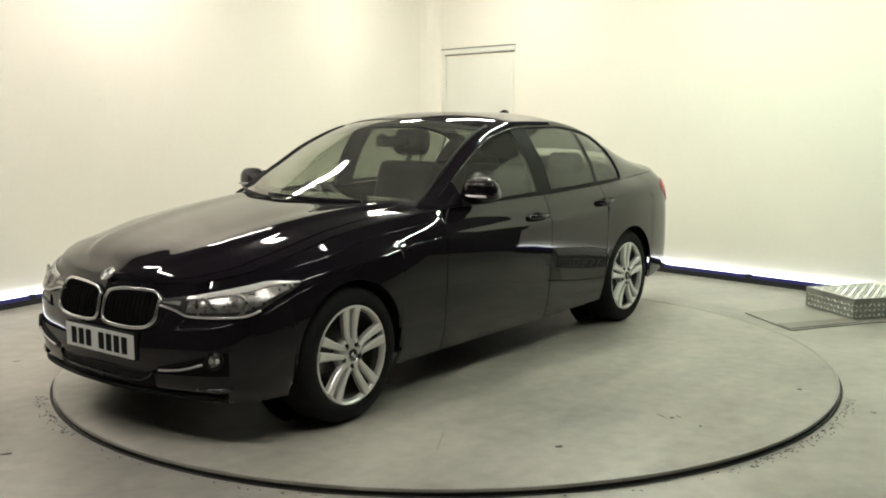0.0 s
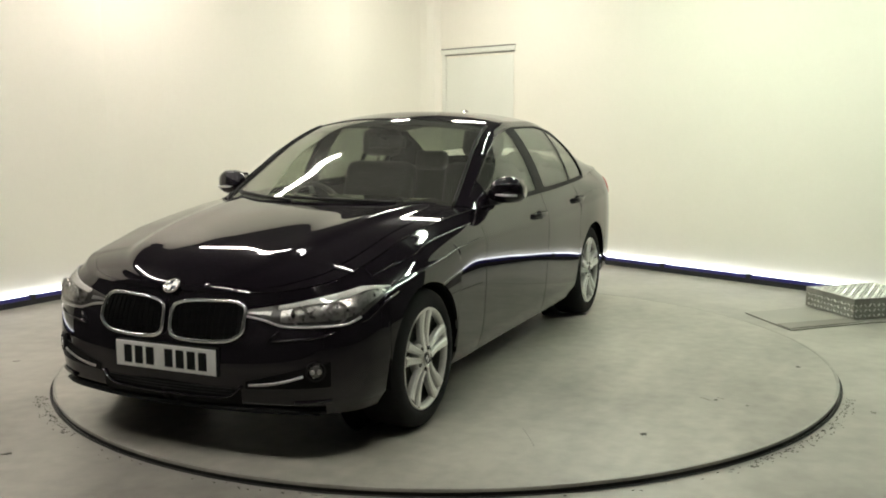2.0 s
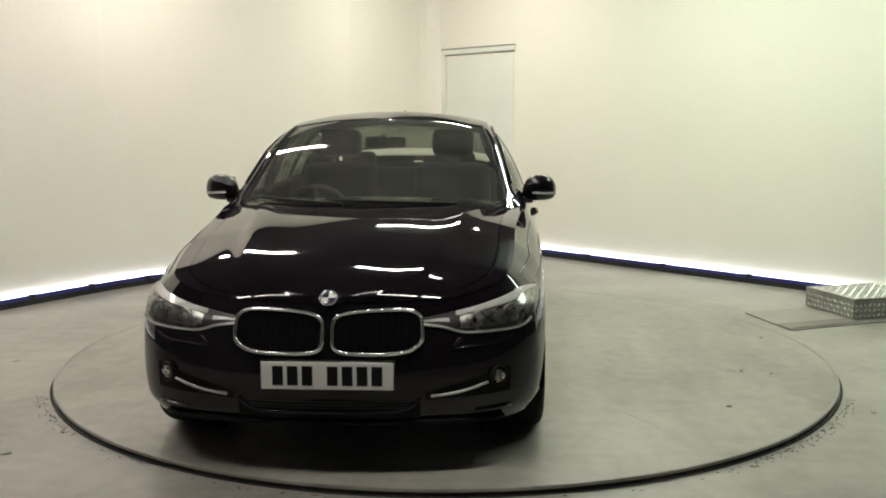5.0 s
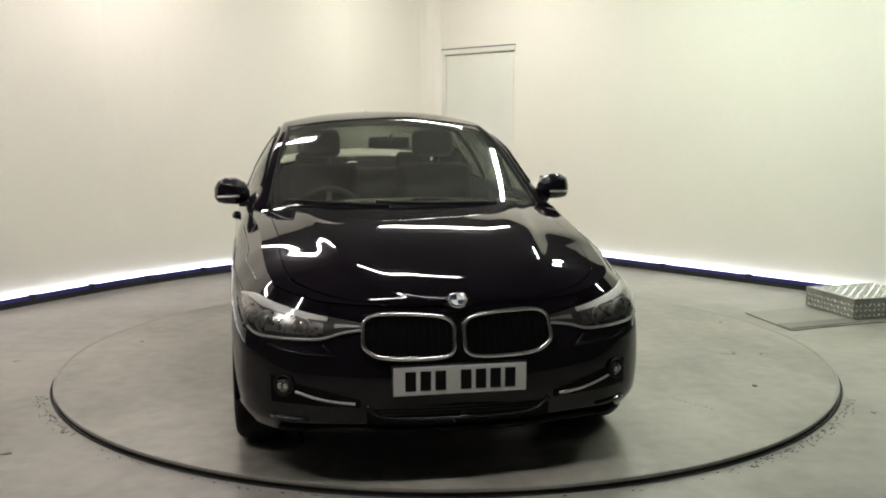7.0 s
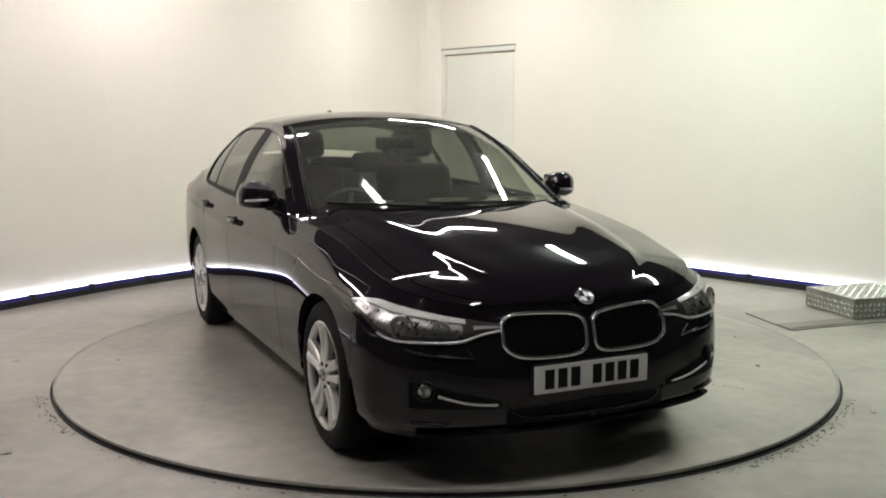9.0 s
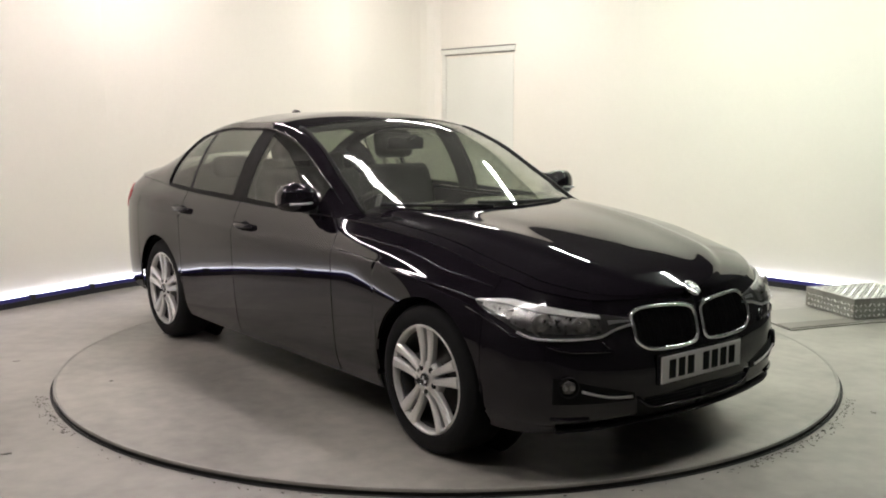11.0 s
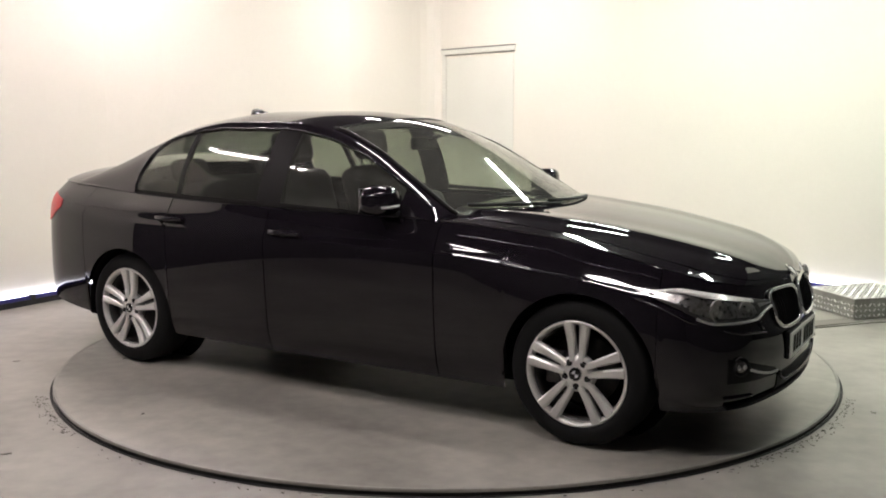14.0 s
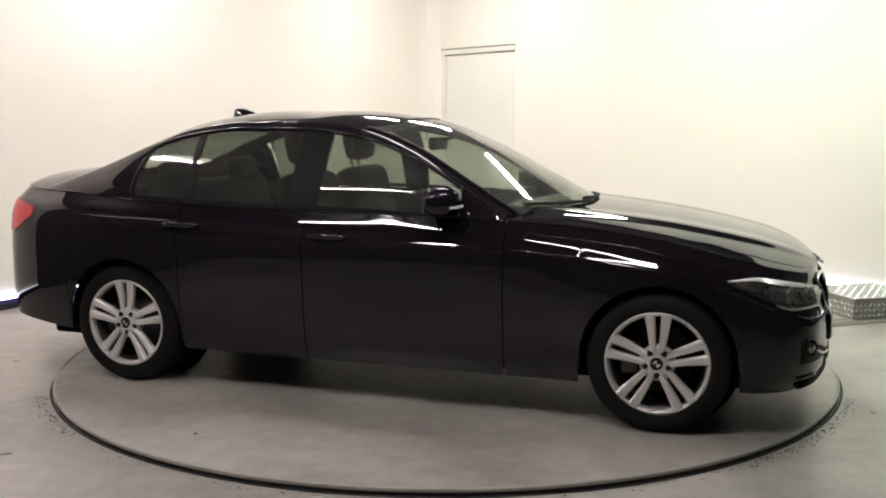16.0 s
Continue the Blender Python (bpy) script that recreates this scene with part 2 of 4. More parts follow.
# ---------------------------------------------------------------- the room
FLOOR_Z = -0.03
CEIL_Z = 3.10
CORNER = (-0.05, 5.45)
LEFT = [CORNER, (-0.13, 5.455), (-0.21, 5.43), (-0.29, 5.375), (-0.38, 5.285), (-0.48, 5.165), (-0.60, 5.01), (-0.78, 4.755), (-1.0, 4.45), (-2.10, 3.23), (-2.50, 2.80), (-2.86, 2.35), (-3.16, 1.88), (-3.45, 1.40), (-4.7, -0.9)]
RIGHT = [CORNER, (4.25, 0.98)]
EAST_END = (6.3, -1.15)
BACK = (0.6, -7.6)


def wall_run(name, line, label, mat, thick=0.12):
    """A wall along a plan line; the room lies on the origin's side."""
    pts = [Vector((*p, 0)) for p in line]
    out = []
    for i, p in enumerate(pts):
        a, c = pts[max(i - 1, 0)], pts[min(i + 1, len(pts) - 1)]
        n = (c - a).normalized().cross(Vector((0, 0, 1)))
        if n.dot(p) < 0:
            n = -n
        out.append(p + n * thick)
    outline = [(p.x, p.y) for p in pts] + [(p.x, p.y) for p in reversed(out)]
    ob = part(name, prism(outline, FLOOR_Z - 0.1, CEIL_Z + 0.1), mat)
    return tagged(ob, label, "wall", kind="structure")


def offset_line(line, d):
    """The plan line moved d metres into the room."""
    pts = [Vector((*p, 0)) for p in line]
    res = []
    for i, p in enumerate(pts):
        a, c = pts[max(i - 1, 0)], pts[min(i + 1, len(pts) - 1)]
        n = (c - a).normalized().cross(Vector((0, 0, 1)))
        if n.dot(p) > 0:
            n = -n
        res.append((p.x + n.x * d, p.y + n.y * d))
    return res


def ribbon(line, d0, d1, z0, z1):
    a, b = offset_line(line, d0), offset_line(line, d1)
    bm = bmesh.new()
    rows = [[bm.verts.new((*p, z)) for p in q] for q, z in ((a, z0), (b, z0), (b, z1), (a, z1))]
    for k in range(4):
        r, s = rows[k], rows[(k + 1) % 4]
        for i in range(len(line) - 1):
            bm.faces.new((r[i], r[i + 1], s[i + 1], s[i]))
    bm.faces.new([r[0] for r in rows])
    bm.faces.new([r[-1] for r in rows])
    return bm


def build_room():
    floor = part("floor", prism([(-9, -9), (9, -9), (9, 8), (-9, 8)], FLOOR_Z - 0.1, FLOOR_Z), M_FLOOR)
    tagged(floor, "grey painted concrete floor with scuffs and stains", "floor", kind="structure")
    build_floor_dirt(floor)
    ceil = part("ceiling", prism([(-9, -9), (9, -9), (9, 8), (-9, 8)], CEIL_Z, CEIL_Z + 0.1), M_CEIL)
    tagged(ceil, "plain black painted ceiling", "ceiling", kind="structure")
    wall_run("wall_west", LEFT, "cream white painted wall, gently curved", M_WALL)
    wall_run("wall_east", RIGHT, "cream white painted wall with a flush door", M_WALL)
    wall_run("wall_southeast", [RIGHT[-1], EAST_END], "plain dark painted wall", M_DARKWALL)
    wall_run("wall_south", [EAST_END, BACK], "plain dark painted wall", M_DARKWALL)
    wall_run("wall_southwest", [BACK, (-4.7, -3.0), LEFT[-1]], "plain dark painted wall", M_DARKWALL)
    for line, n in ((LEFT, "west"), (RIGHT, "east")):
        sk = part("skirting_" + n, ribbon(line, 0.045, 0.075, FLOOR_Z, FLOOR_Z + 0.045), M_SKIRT)
        tagged(sk, "black skirting rail that hides a light strip", "skirting", kind="structure")
        part("led_channel", ribbon(line, 0.043, 0.073, FLOOR_Z + 0.046, FLOOR_Z + 0.075), M_BLUE, sk, "deep blue upper edge of the rail")
        inner = offset_line(line, 0.06)
        for (x0, y0), (x1, y1) in zip(inner, inner[1:]):
            n = max(1, round(math.dist((x0, y0), (x1, y1)) / 0.9))
            for k in range(n):
                f = (k + 0.5) / n
                at = Matrix.Translation((x0 + (x1 - x0) * f, y0 + (y1 - y0) * f, FLOOR_Z)) @ Matrix.Rotation(math.atan2(y1 - y0, x1 - x0), 4, "Z")
                part("rail_clip", box(-0.022, 0.022, -0.019, 0.019, 0.002, 0.084, 0.003, m=at), M_SKIRT, sk, "small black rail clip")
        led = part("led_strip", ribbon(line, 0.006, 0.036, FLOOR_Z + 0.05, FLOOR_Z + 0.083), M_STRIP)
        tagged(led, "bright white light strip at the foot of the wall", "light strip")


def build_door():
    a, b = Vector((*RIGHT[0], 0)), Vector((*RIGHT[1], 0))
    d = (b - a).normalized()
    frame_m = Matrix.Translation((a.x, a.y, FLOOR_Z)) @ Matrix.Rotation(math.atan2(d.y, d.x), 4, "Z")
    door = tagged(new("door_1"), "cream painted flush door with a plain frame", "door", kind="structure")
    door.matrix_world = frame_m
    part("door_leaf", box(0.102, 1.135, -0.010, -0.004, 0.01, 2.13, 0.002), M_DOOR, door)
    part("lintel", box(0.02, 1.16, -0.018, -0.002, 2.172, 2.222, 0.004), M_DOOR, door)
    part("jamb", box(0.03, 0.09, -0.014, -0.002, 0.0, 2.168, 0.004), M_DOOR, door)
    # The two grey strips paint in the shadow gaps above and below the lintel.
    part("gap_strip", box(0.02, 1.16, -0.020, -0.002, 2.224, 2.236, 0.003), M_SHADOW_GAP, door, "thin grey strip painted as a shadow gap")
    part("gap_strip", box(0.08, 1.15, -0.016, -0.002, 2.156, 2.166, 0.003), M_SHADOW_GAP, door, "thin grey strip painted as a shadow gap")
    part("gap_strip", box(0.094, 0.101, -0.012, -0.003, 0.01, 2.145, 0.002), M_DOOR, door)


def build_tubes():
    """Single tubes in a wall-aligned pattern on the dark ceiling; their whites differ a little, as tubes of different age do."""
    length = 1.35
    for glow, places in ((M_TUBE, TUBES), (M_TUBE_ROSE, TUBES_ROSE), (M_TUBE_GREEN, TUBES_GREEN)):
        made = None
        for x, y, turn in places:
            m = pose(x, y, CEIL_Z - 0.002, 0, 0, turn)
            if made is None:
                made = tagged(new("ceiling_light"), "white tube light fixed to the ceiling", "ceiling light", "tube lights on the ceiling")
                part("housing", box(-length / 2 - 0.03, length / 2 + 0.03, -0.05, 0.05, -0.03, 0, 0.006), M_LAMPBODY, made)
                part("diffuser", box(-length / 2, length / 2, -0.04, 0.04, -0.066, -0.031, 0.012), glow, made, "glowing white diffuser")
                made.matrix_world = m
            else:
                copy_thing(made, m)


TUBES = [(0.0, 3.5, 0), (-0.14, -0.35, -42), (-2.2, -2.95, -15), (0.15, -2.85, 0)]
TUBES_ROSE = [(-1.95, 1.75, -32), (-3.3, -0.5, -75)]
TUBES_GREEN = [(1.38, 1.55, -76), (3.1, -0.2, -46)]


# ---------------------------------------------------------------- the turntable
def build_turntable():
    table = tagged(new("turntable"), "round grey steel car turntable with a dark rim", "turntable")
    deck = lathe([(0, 0.0), (2.235, 0.0), (2.247, -0.004), (2.247, -0.012), (0, -0.012)], 128, m=Matrix.Rotation(radians(90), 4, "X"))
    part("deck", deck, M_TABLE, table)
    rim = lathe([(2.2, -0.013), (2.243, -0.013), (2.243, -0.0295), (2.2, -0.0295)], 128, close=True, m=Matrix.Rotation(radians(90), 4, "X"))
    part("rim", rim, M_RIM_EDGE, table, "dark rubber rim")
    trim = lathe([(2.232, 0.0005), (2.246, 0.0005), (2.248, -0.004), (2.246, 0.0018), (2.234, 0.0018)], 128, close=True, m=Matrix.Rotation(radians(90), 4, "X"))
    part("edge_trim", trim, M_EDGE, table, "pale worn steel edge")
    gap = lathe([(2.25, FLOOR_Z + 0.001), (2.260, FLOOR_Z + 0.001), (2.263, FLOOR_Z + 0.003), (2.260, FLOOR_Z + 0.005), (2.25, FLOOR_Z + 0.005)], 128, close=True, m=Matrix.Rotation(radians(90), 4, "X"))
    tagged(part("pit_edge", gap, M_RIM_EDGE), "dark steel ring set in the floor round the turntable", "floor ring", kind="structure")
    for k, (x, y, r) in enumerate(SPOTS):
        part("stain", flake(x, y, 0.0012, r, 1.0, 0.0, k), M_SPOT, table, "small dark speck")
    for k, (x0, y0, x1, y1, w) in enumerate(SCRATCHES):
        mx, my, ln = (x0 + x1) / 2, (y0 + y1) / 2, math.dist((x0, y0), (x1, y1)) / 2
        part("scratch", flake(mx, my, 0.0012, ln, w / ln, math.atan2(y1 - y0, x1 - x0), 50 + k), M_SCUFF, table, "thin dark scratch")
    return table


SPOTS = [(1.12, 1.455, 0.016), (0.455, 1.68, 0.010), (0.494, 1.836, 0.008), (-0.39, 2.02, 0.012), (-0.56, -1.87, 0.010), (-1.5, -1.2, 0.009)]
SCRATCHES = [(0.44, 1.60, 0.47, 1.655, 0.003), (0.41, 1.68, 0.43, 1.72, 0.003)] + [(1.26 + 0.0265 * k, 0.935 + 0.0155 * k, 1.273 + 0.0265 * k, 0.938 + 0.0155 * k, 0.0022) for k in range(8)]


def flake(x, y, z, r, flat, turn, seed, high=0.0015):
    """A thin irregular patch of dirt lying at z."""
    rnd = random.Random(seed)
    b = bmesh.new()
    ct, st = math.cos(turn), math.sin(turn)
    vs = []
    for a in np.linspace(0, 2 * math.pi, 11)[:-1]:
        p, q = r * rnd.uniform(0.6, 1.25) * math.cos(a), r * flat * rnd.uniform(0.6, 1.25) * math.sin(a)
        vs.append(b.verts.new((x + ct * p - st * q, y + st * p + ct * q, z)))
    f = b.faces.new(vs)
    ext = bmesh.ops.extrude_face_region(b, geom=[f])
    for v in ext["geom"]:
        if isinstance(v, bmesh.types.BMVert):
            v.co.z += high
    return b


def build_floor_dirt(floor):
    """Grit swept up against the turntable, and a few marks on the floor."""
    rnd = random.Random(11)
    grit = bmesh.new()
    for lo, hi, n in ((203, 222, 110), (225, 300, 40), (300, 335, 170)):
        for k in range(n):
            a = radians(rnd.uniform(lo, hi))
            d = 2.275 + abs(rnd.gauss(0, 0.03))
            merge(grit, flake(d * math.cos(a), d * math.sin(a), FLOOR_Z + 0.0008, rnd.uniform(0.002, 0.009), rnd.uniform(0.25, 0.7), a + 1.57, rnd.randrange(9999)))
    tagged(part("floor_grit", grit, M_GRIT), "dark grit and dirt swept against the turntable's edge", "grit", kind="stuff")
    for k, (x, y, r, f, t) in enumerate(((-1.91, -1.77, 0.030, 0.35, 0.3), (-2.58, -0.17, 0.02, 0.4, 0.8), (1.29, -1.93, 0.022, 0.3, 0.5), (2.1, -1.2, 0.02, 0.4, 2.0))):
        part("stain", flake(x, y, FLOOR_Z + 0.0008, r, f, t, 80 + k), M_SCUFF, floor, "dark scuff")


# ---------------------------------------------------------------- tread-plate box
def lozenges(bm, o, u, v, nu, nv, pitch, size, n):
    """Raised lozenges in alternating directions over the face o + u, v."""
    u, v, n = Vector(u).normalized(), Vector(v).normalized(), Vector(n).normalized()
    for i in range(nu):
        for j in range(nv):
            c = Vector(o) + u * (i + 0.5) * pitch + v * (j + 0.5) * pitch
            d, e = (u + v, u - v) if (i + j) % 2 else (u - v, u + v)
            d, e = d.normalized() * size, e.normalized() * size * 0.33
            base = [bm.verts.new(c + k) for k in (d, e, -d, -e)]
            top = [bm.verts.new(c + k * 0.45 + n * 0.004) for k in (d, e, -d, -e)]
            bm.faces.new(top)
            for k in range(4):
                bm.faces.new((base[k], base[(k + 1) % 4], top[(k + 1) % 4], top[k]))
    return bm


def build_tread_box():
    h = 0.16
    near, leftc = Vector(BOX_NEAR), Vector(BOX_LEFT)
    u = (leftc - near)
    lu = u.length
    u.normalize()
    w = Vector((u.y, -u.x, 0)) if Vector((u.y, -u.x, 0)).x > 0 else Vector((-u.y, u.x, 0))
    lw = 0.62
    crate = tagged(new("tread_plate_box"), "low aluminium tread-plate box on the floor beside the turntable", "metal box")
    m = Matrix.Translation((near.x, near.y, FLOOR_Z)) @ Matrix(((u.x, w.x, 0, 0), (u.y, w.y, 0, 0), (0, 0, 1, 0), (0, 0, 0, 1)))
    crate.matrix_world = m
    part("body", box(0, lu, 0, lw, 0.012, h, 0.004), M_TREAD, crate)
    p = 0.038
    for nm, o, a, b, la, lb, n in (("side_pattern", (0, 0, 0.015), (0, 1, 0), (0, 0, 1), lw, h - 0.02, (-1, 0, 0)),
                                   ("end_pattern", (0, 0, 0.015), (1, 0, 0), (0, 0, 1), lu, h - 0.02, (0, -1, 0)),
                                   ("top_pattern", (0, 0, h), (1, 0, 0), (0, 1, 0), lu, lw, (0, 0, 1))):
        part(nm, lozenges(bmesh.new(), o, a, b, int(la / p), int(lb / p), p, 0.0165, n), M_TREADTOP, crate, "bright worn lozenges")
    plate = tagged(new("floor_plate"), "thin worn metal plate lying on the floor beneath the box", "metal plate")
    outline = PLATE_OUTLINE
    part("sheet", prism(outline, FLOOR_Z + 0.003, FLOOR_Z + 0.007), M_FLATPLATE, plate)
    part("edge_bar", prism([(2.322, 0.80), (2.349, 0.64), (2.96, 0.868), (2.90, 0.985)], FLOOR_Z + 0.0075, FLOOR_Z + 0.0125), M_EDGEBAR, plate, "flat steel bar along the edge")
    mx, my = sum(p[0] for p in outline) / len(outline), sum(p[1] for p in outline) / len(outline)
    part("underlay", prism([(mx + (x - mx) * 1.006, my + (y - my) * 1.006) for x, y in outline], FLOOR_Z, FLOOR_Z + 0.0025), M_RIM_EDGE, plate, "dark rubber underlay")


BOX_NEAR, BOX_LEFT = (2.907, 0.925, 0), (2.765, 1.46, 0)
PLATE_OUTLINE = [(2.231, 1.21), (2.353, 0.619), (3.00, 0.86), (3.70, 1.02), (3.4, 1.75), (2.75, 1.42)]
M_EDGEBAR = material("dull_steel_bar", (0.27, 0.257, 0.225), 0.45, metal=0.2, vary=0.3, scale=6)
M_FLATPLATE = material("worn_steel_plate", (0.36, 0.345, 0.305), 0.34, metal=0.0, vary=0.3, scale=3)


# ---------------------------------------------------------------- the car's surfaces (x forward, y left, z up; origin between the wheels)
AXLE_F, AXLE_R, WHEEL_Z, ARCH = 1.405, -1.405, 0.322, 0.352
PLAN = [(2.158, 0), (2.153, 0.15), (2.140, 0.30), (2.114, 0.45), (2.072, 0.61), (1.985, 0.748), (1.86, 0.835), (1.65, 0.876), (1.40, 0.888), (1.0, 0.888), (0.5, 0.890), (0.0, 0.897),
        (-0.5, 0.905), (-1.0, 0.905), (-1.4, 0.910), (-1.75, 0.898), (-2.0, 0.868), (-2.18, 0.81), (-2.305, 0.70), (-2.39, 0.535), (-2.435, 0.30), (-2.445, 0)]
_d = np.concatenate([[0], np.cumsum([math.dist(a, b) for a, b in zip(PLAN, PLAN[1:])])])
plan_at = spline(list(zip(_d, PLAN)))
S_END = float(_d[-1])
_ss = np.linspace(0, S_END, 4000)
_pp = plan_at(_ss)


def s_of_y(y):
    """Way along the plan line at half-width y, on the nose."""
    k = np.argmax(_pp[:, 1] >= y)
    return float(_ss[k])


def s_of_x(x):
    """Way along the plan line at x, on the side."""
    return float(_ss[np.argmax(_pp[:, 0] <= x)])


SX = s_of_x
# top edge of the side (shoulder): height and inset from the plan line
shoulder = spline([(0, (0.690, 0.070)), (s_of_y(0.45), (0.700, 0.085)), (s_of_y(0.72), (0.735, 0.125)), (SX(1.65), (0.805, 0.15)), (SX(1.4), (0.860, 0.15)), (SX(1.0), (0.912, 0.125)), (SX(0.6), (0.940, 0.080)),
                   (SX(0.0), (0.947, 0.066)), (SX(-0.6), (0.958, 0.066)), (SX(-1.2), (0.978, 0.080)), (SX(-1.7), (1.005, 0.12)), (SX(-2.1), (1.022, 0.125)), (SX(-2.3), (1.032, 0.12)), (S_END, (1.050, 0.10))])
sill = spline([(0, 0.205), (s_of_y(0.45), 0.20), (s_of_y(0.72), 0.20), (SX(1.7), 0.205), (SX(0.9), 0.20), (SX(-0.9), 0.205), (SX(-1.8), 0.27), (SX(-2.2), 0.31), (S_END, 0.33)])
# insets of the side at some heights, along the way: foot, lower, middle, crease, upper
prof_z = [0.20, 0.30, 0.48, 0.62, 0.80, 0.824, 0.87]
prof = [spline([(0, 0.050), (SX(1.7), 0.06), (SX(0.8), 0.062), (SX(-0.9), 0.062), (SX(-1.8), 0.06), (S_END, 0.06)]),
        spline([(0, 0.004), (SX(1.7), 0.014), (SX(0.8), 0.030), (SX(-0.9), 0.030), (SX(-1.8), 0.02), (S_END, 0.02)]),
        spline([(0, 0.002), (SX(1.7), 0.002), (SX(0.8), 0.012), (SX(-0.7), 0.012), (SX(-1.4), 0.004), (S_END, 0.004)]),
        spline([(0, 0.012), (SX(1.7), 0.004), (SX(1.3), 0.002), (SX(0.8), 0.005), (SX(-0.7), 0.005), (SX(-1.4), 0.001), (S_END, 0.012)]),
        spline([(0, 0.036), (SX(1.7), 0.034), (SX(1.3), 0.018), (SX(0.8), 0.004), (SX(-0.7), 0.001), (SX(-1.4), 0.003), (SX(-2.1), 0.015), (S_END, 0.035)]),
        spline([(0, 0.041), (SX(1.7), 0.048), (SX(1.3), 0.032), (SX(0.8), 0.018), (SX(-0.7), 0.016), (SX(-1.4), 0.016), (SX(-2.1), 0.022), (S_END, 0.04)]),
        spline([(0, 0.050), (SX(1.7), 0.078), (SX(1.3), 0.062), (SX(0.8), 0.038), (SX(-0.7), 0.028), (SX(-1.4), 0.030), (SX(-2.1), 0.040), (S_END, 0.055)])]


def side_point(s, z, off=0.0):
    """A point of the left side, nose or tail at way s and height z, off metres proud."""
    p = plan_at(s)
    e = 0.004
    t = plan_at(min(s + e, S_END)) - plan_at(max(s - e, 0.0))
    t = t / (np.linalg.norm(t) + 1e-12)
    n = np.array([-t[1], t[0]])
    if n @ np.array([p[0] * 0.3, p[1] + 1e-3]) < 0:
        n = -n
    zs, ins = shoulder(s)
    grow = (float(zs) - 0.20) / 0.75
    keys = [(0.20 + (zz - 0.20) * grow, float(f(s))) for zz, f in zip(prof_z, prof)] + [(float(zs), float(ins))]
    d = float(spline(keys)(z))
    q = p + n * (off - d)
    return (q[0], max(q[1], 0.0) if off == 0 else q[1], z)


def foot(s):
    """Height of the side's lower edge, arched over the wheels."""
    x = plan_at(s)[0]
    z = float(sill(s))
    for ax in (AXLE_F, AXLE_R):
        if abs(x - ax) < ARCH:
            z = max(z, WHEEL_Z + math.sqrt(ARCH ** 2 - (x - ax) ** 2))
    return z


def mirrored(P):
    Q = np.array(P, float)[:, ::-1].copy()
    Q[..., 1] *= -1
    return Q


def side_panel(s0, s1, lo, hi, nu, nv, off=0.0):
    """Grid on the side between two ways and two height functions of a in 0..1."""
    a_s = np.linspace(0, 1, nu)
    return np.array([[side_point(s0 + (s1 - s0) * a, lo(a, s0 + (s1 - s0) * a) + (hi(a, s0 + (s1 - s0) * a) - lo(a, s0 + (s1 - s0) * a)) * b, off) for b in np.linspace(0, 1, nv)] for a in a_s])


def pair(name, P, mat, parent, label="", thick=0.004, smooth=True):
    """The panel on the left side and its mirror image on the right."""
    a = part(name, sheet(P, thick), mat, parent, label, smooth)
    b = part(name, sheet(mirrored(P), thick), mat, parent, label, smooth)
    return a, b


def full(name, P, mat, parent, label="", thick=0.004):
    """One panel across the middle: the left half and its mirror image joined."""
    P = np.array(P)
    Q = P[::-1].copy()
    Q[..., 1] *= -1
    return part(name, sheet(np.concatenate([Q[:-1], P]) if abs(P[0, 0, 1]) < 1e-6 else np.concatenate([Q, P]), thick), mat, parent, label, True)


# greenhouse: belt, roof rail and centre line by way g in 0..1 from the windscreen's foot to the boot
_g = np.linspace(0, 1, 10)
rail = spline(list(zip(_g, [(0.68, 0.752, 0.955), (0.42, 0.705, 1.110), (0.14, 0.652, 1.265), (-0.12, 0.608, 1.350), (-0.42, 0.588, 1.390), (-0.80, 0.580, 1.390), (-1.12, 0.584, 1.352), (-1.42, 0.605, 1.253), (-1.70, 0.64, 1.140), (-1.98, 0.69, 1.045)])))
mid = spline(list(zip(_g, [(1.00, 0, 0.965), (0.70, 0, 1.118), (0.38, 0, 1.282), (0.04, 0, 1.406), (-0.40, 0, 1.455), (-0.80, 0, 1.455), (-1.15, 0, 1.421), (-1.46, 0, 1.322), (-1.76, 0, 1.200), (-2.02, 0, 1.105)])))
belt = spline(list(zip(_g, [(0.68, 0.812, 0.938), (0.42, 0.820, 0.942), (0.14, 0.829, 0.947), (-0.12, 0.834, 0.952), (-0.42, 0.838, 0.958), (-0.80, 0.838, 0.966), (-1.12, 0.829, 0.977), (-1.42, 0.812, 0.992), (-1.70, 0.782, 1.006), (-1.98, 0.75, 1.020)])))


def g_of_x(x):
    q = np.linspace(0, 1, 2000)
    return float(q[np.argmax(rail(q)[:, 0] <= x)])


def cabin_side(g, b, off=0.0):
    p, q = belt(g), rail(g)
    r = p + (q - p) * b
    bulge = 0.030 * 4 * b * (1 - b) * min(1, (q[2] - p[2]) / 0.3)
    n = np.array([0, q[2] - p[2], p[1] - q[1]])
    n = n / (np.linalg.norm(n) + 1e-9)
    return r + n * (bulge + off)


def cabin_top(g, w, off=0.0):
    """w: 0 at the middle, 1 at the rail."""
    c, r = mid(g), rail(g)
    k = 1 - w ** 2.3
    x = r[0] + (c[0] - r[0]) * (1 - w * w)
    z = r[2] + (c[2] - r[2]) * k
    return np.array([x, r[1] * w, z + off])


def top_sheet(g0, g1, w1, ng, nw, off=0.0):
    ws = np.linspace(-w1, w1, nw)
    return [[cabin_top(g, abs(w), off) * np.array([1, 1 if w >= 0 else -1, 1]) for g in np.linspace(g0, g1, ng)] for w in ws]


